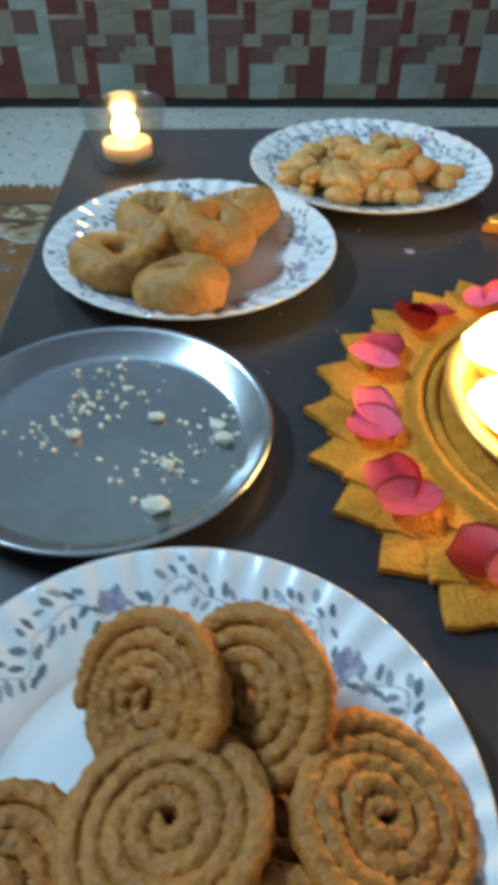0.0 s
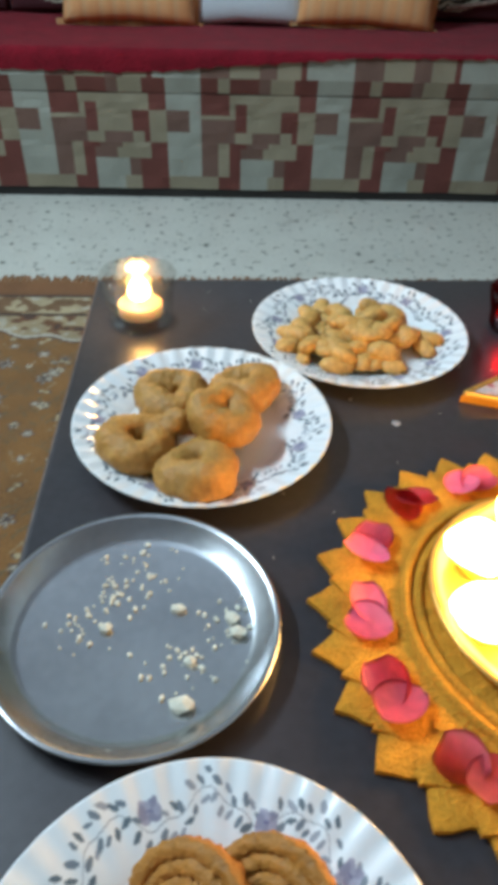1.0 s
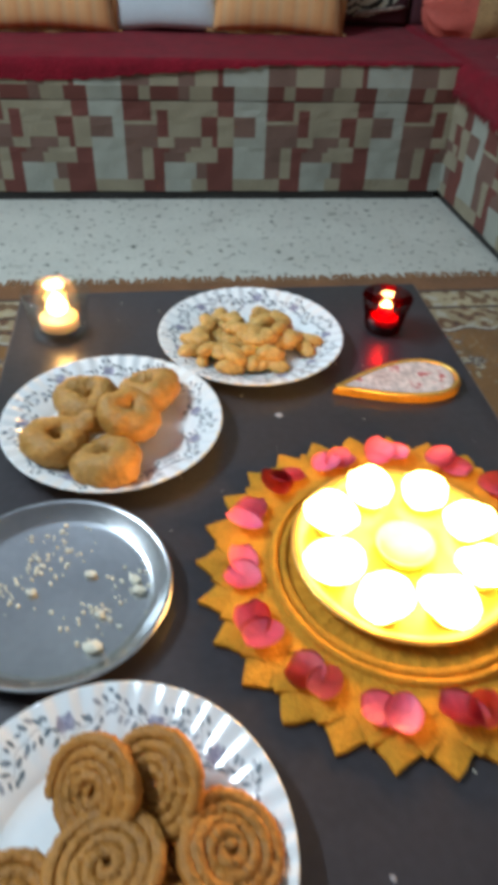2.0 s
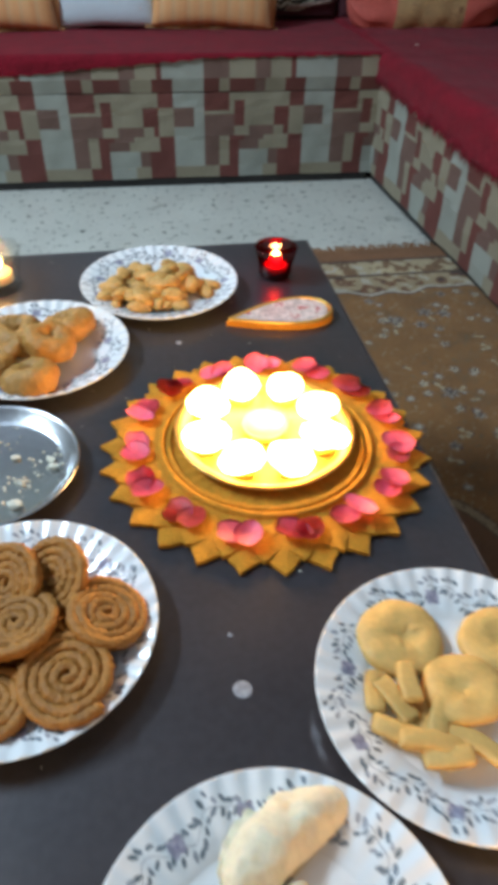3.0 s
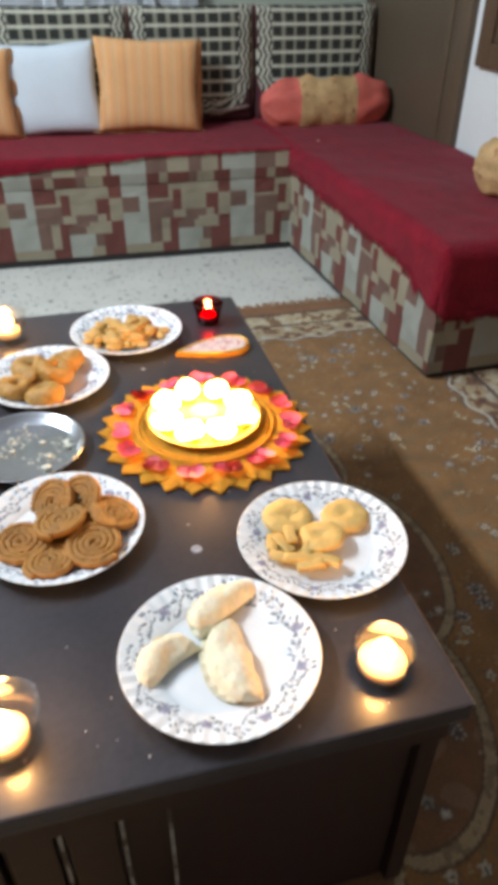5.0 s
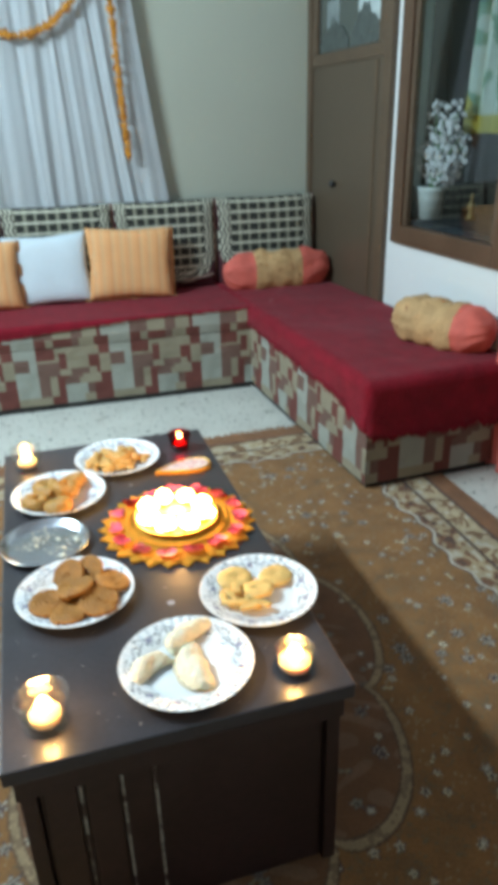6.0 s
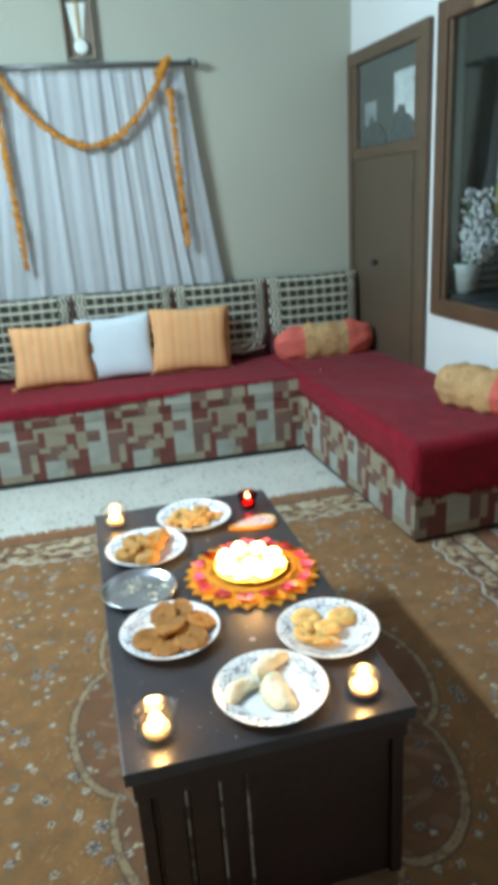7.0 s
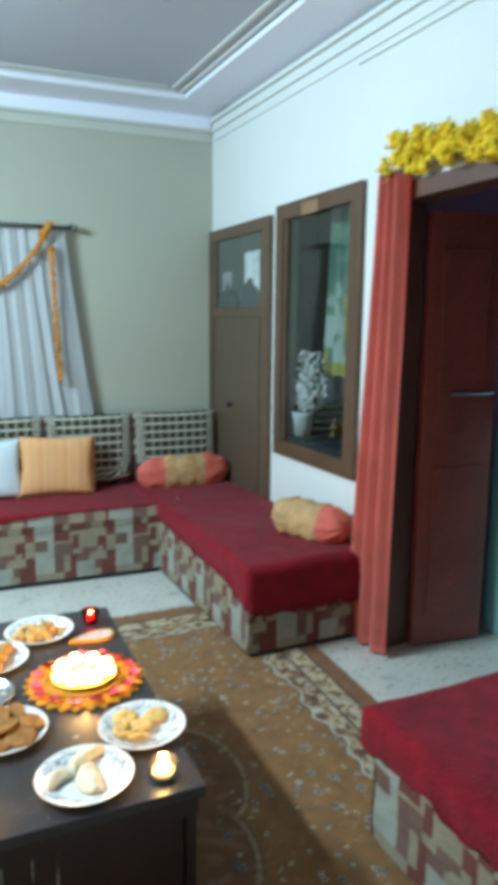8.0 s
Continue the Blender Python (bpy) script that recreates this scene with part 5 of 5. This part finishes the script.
def pointed(r, n, depth, z, phase):
    """A layer with pointed tips round its rim."""
    bm = bmesh.new()
    top, bot = [], []
    rnd = random.Random(n)
    for i in range(n * 6):
        a = 2 * math.pi * i / (n * 6) + phase
        k = abs(((i / 6) % 1) - 0.5) * 2
        rr = r - depth * k ** 0.9 + rnd.uniform(-0.0013, 0.0013)
        top.append(bm.verts.new((rr * math.cos(a), rr * math.sin(a), z + 0.0010 * (1 - k))))
        bot.append(bm.verts.new((rr * math.cos(a), rr * math.sin(a), z - 0.0035)))
    c = bm.verts.new((0, 0, z + 0.004))
    mid = []
    for i in range(n * 6):
        a = 2 * math.pi * i / (n * 6) + phase
        mid.append(bm.verts.new((r * 0.72 * math.cos(a), r * 0.72 * math.sin(a), z + 0.0035 + 0.0006 * math.sin(i * 2.2))))
    m = n * 6
    for i in range(m):
        j = (i + 1) % m
        bm.faces.new((bot[i], bot[j], top[j], top[i]))
        bm.faces.new((top[i], top[j], mid[j], mid[i]))
        bm.faces.new((mid[i], mid[j], c))
    bm.faces.new(bot[::-1])
    bmesh.ops.recalc_face_normals(bm, faces=bm.faces[:])
    return bm


part("petal_layer", pointed(0.176, 27, 0.020, 0.0038, 0.05), M_RANGOLI, ran, "orange ring of pointed tips")
part("petal_layer", pointed(0.163, 27, 0.018, 0.0062, 0.17), M_RANGOLI, ran)
part("petal_layer", pointed(0.134, 22, 0.012, 0.0084, 0.1), M_RANGOLI, ran)
for r in (0.103, 0.111):
    part("braid", lathe([(r - 0.0035, 0.0110), (r - 0.0025, 0.0146), (r, 0.0156), (r + 0.0025, 0.0144), (r + 0.0035, 0.0105)], 72), M_RANGOLI, ran, "raised orange braid", True)
rr2 = random.Random(9)
for k in range(15):
    a = 2 * math.pi * (k + 0.3) / 15
    rad = 0.139 + rr2.uniform(-0.006, 0.006)
    for j in range(2):
        L, Wd = rr2.uniform(0.030, 0.038), rr2.uniform(0.024, 0.031)
        cup = rr2.uniform(0.3, 0.8)

        def petal(u, v, L=L, Wd=Wd, cup=cup):
            w = math.sin(math.pi * min(1, 0.12 + 0.88 * v)) ** 0.6
            x = (u - 0.5) * Wd * w
            y = (v - 0.5) * L
            return (x, y, 0.002 + cup * (x * x + 0.5 * y * y) * 45)
        pb = sheet(10, 12, petal)
        bmesh.ops.solidify(pb, geom=pb.faces[:], thickness=0.0007)
        o = part("rose_petal", pb, M_PETAL, ran, "pink rose petal" if not (k or j) else "", True)
        o.matrix_basis = pose(rad * math.cos(a + (j - 0.5) * 0.11), rad * math.sin(a + (j - 0.5) * 0.11), 0.0100 + 0.002 * j, rr2.uniform(-8, 8), rr2.uniform(-10, 10), math.degrees(a) + rr2.uniform(-30, 30) + 60 * j)

urli = thing("oil_lamp_tray", (RX, RY + 0.008, TZ + 0.0135), "golden tray holding a ring of lit oil lamps", "oil lamp")
part("tray", lathe([(0, 0.002), (0.080, 0.002), (0.086, 0.010), (0.094, 0.012), (0.096, 0.0105), (0.090, 0.004), (0.083, 0), (0, 0)], 64), M_GOLD, urli, "brass tray with a raised rim", True)
NL = 8
for k in range(NL):
    a = 2 * math.pi * k / NL + 0.2
    x, y = 0.064 * math.cos(a), 0.064 * math.sin(a)
    cup = part("cup", lathe([(0, 0.0045), (0.012, 0.0045), (0.0165, 0.016), (0.0180, 0.016), (0.014, 0.003), (0, 0.0025)], 20), M_GOLD, urli, "small brass cup", True)
    cup.location = (x, y, 0)
    w = part("wax", lathe([(0, 0.0125), (0.0148, 0.0125), (0.012, 0.005), (0, 0.005)], 20), M_WAX, cup, "pale wax, flame glow tinted into its colour", True)
    # far wider than a wick flame, so the glow lobes nearly touch
    f = part("flame", lumpy(flame_mesh(0.029, 0.0215), 0.005, 55, k * 3.7), M_FLAME, cup, "bright flame, widened to take in its glare", True)
    f.matrix_basis = pose(0.002 * math.cos(a), 0.002 * math.sin(a), 0.0105, 0, 0, math.degrees(a)) @ Matrix.Diagonal((1.15, 0.98, 0.92 + 0.05 * (k % 4), 1))
cup = part("cup", lathe([(0, 0.0045), (0.018, 0.0045), (0.024, 0.016), (0.0255, 0.016), (0.02, 0.003), (0, 0.0025)], 24), M_GOLD, urli, "middle brass cup", True)
point_lamp("lamp_ring_light", (RX, RY + 0.008, TZ + 0.058), 4.4, FLAME, 0.045)

# ---- paisley tray ----
pz = thing("paisley_tray", (0.487, 0.680, TZ), "gold-rimmed paisley-shaped tray with white and red beadwork", "tray")


def paisley(s):
    out = []
    for i in range(64):
        a = 2 * math.pi * i / 64
        k = ((1 + math.cos(a)) / 2) ** 2
        x = -0.073 * s * math.cos(a)
        y = 0.046 * s * math.sin(a) * math.sin(a / 2) ** 1.2 - 0.014 * s * k
        out.append((x, y))
    return out


def paisley_slab(s, z0, z1):
    bm = bmesh.new()
    lo = [bm.verts.new((x, y, z0)) for x, y in paisley(s)]
    hi = [bm.verts.new((x, y, z1)) for x, y in paisley(s)]
    for i in range(64):
        j = (i + 1) % 64
        bm.faces.new((lo[i], lo[j], hi[j], hi[i]))
    bm.faces.new(hi)
    bm.faces.new(lo[::-1])
    return bm


part("base", paisley_slab(1.04, 0, 0.007), M_RANGOLI, pz, "orange tray body")
part("face", paisley_slab(0.92, 0.0072, 0.0100), mat("white_beadwork", (0.60, 0.52, 0.48), 0.5, var=0.45, big=60, fine=180, bump=0.5, stain=((0.45, 0.10, 0.10), 60, 0.60)), pz, "white and pink beaded face")
part("rim", pipe([(x, y, 0.0095) for x, y in paisley(0.98)] + [(paisley(0.98)[0][0], paisley(0.98)[0][1], 0.0095)], 0.0028, 8), M_GOLD, pz, "twisted gold rim", True)
pz.matrix_basis = pose(0.487, 0.682, TZ, 0, 0, -3)

# small marks on the tabletop
for x, y, r in ((0.323, 0.143, 0.0075), (0.323, 0.193, 0.002), (0.342, 0.642, 0.004)):
    o = tagged(part("powder_spot", lathe([(0, 0.0008), (r * 0.7, 0.0006), (r, 0.0001)], 18), mat("white_powder", (0.30, 0.31, 0.34), 0.8, var=0.3, big=200)), "pale spot of spilt powder on the tabletop", "spot", "powder spots")
    o.location = (x, y, TT + 0.0002)
rd = random.Random(44)
flecks = bmesh.new()
for k in range(110):
    x, y, r = rd.uniform(-TW / 2 + 0.02, TW / 2 - 0.02), rd.uniform(-TL / 2 + 0.02, TL / 2 - 0.02), rd.uniform(0.0004, 0.0012)
    chunk(flecks, (x, y, TT + 0.0004), (r * 1.4, r, 0.0003), rd)
dust = tagged(part("dust_flecks", flecks, M_CRUMB), "fine pale flecks of dust and crumbs on the dark tabletop", "dust", kind="stuff")
dust.matrix_basis = table.matrix_basis.copy()
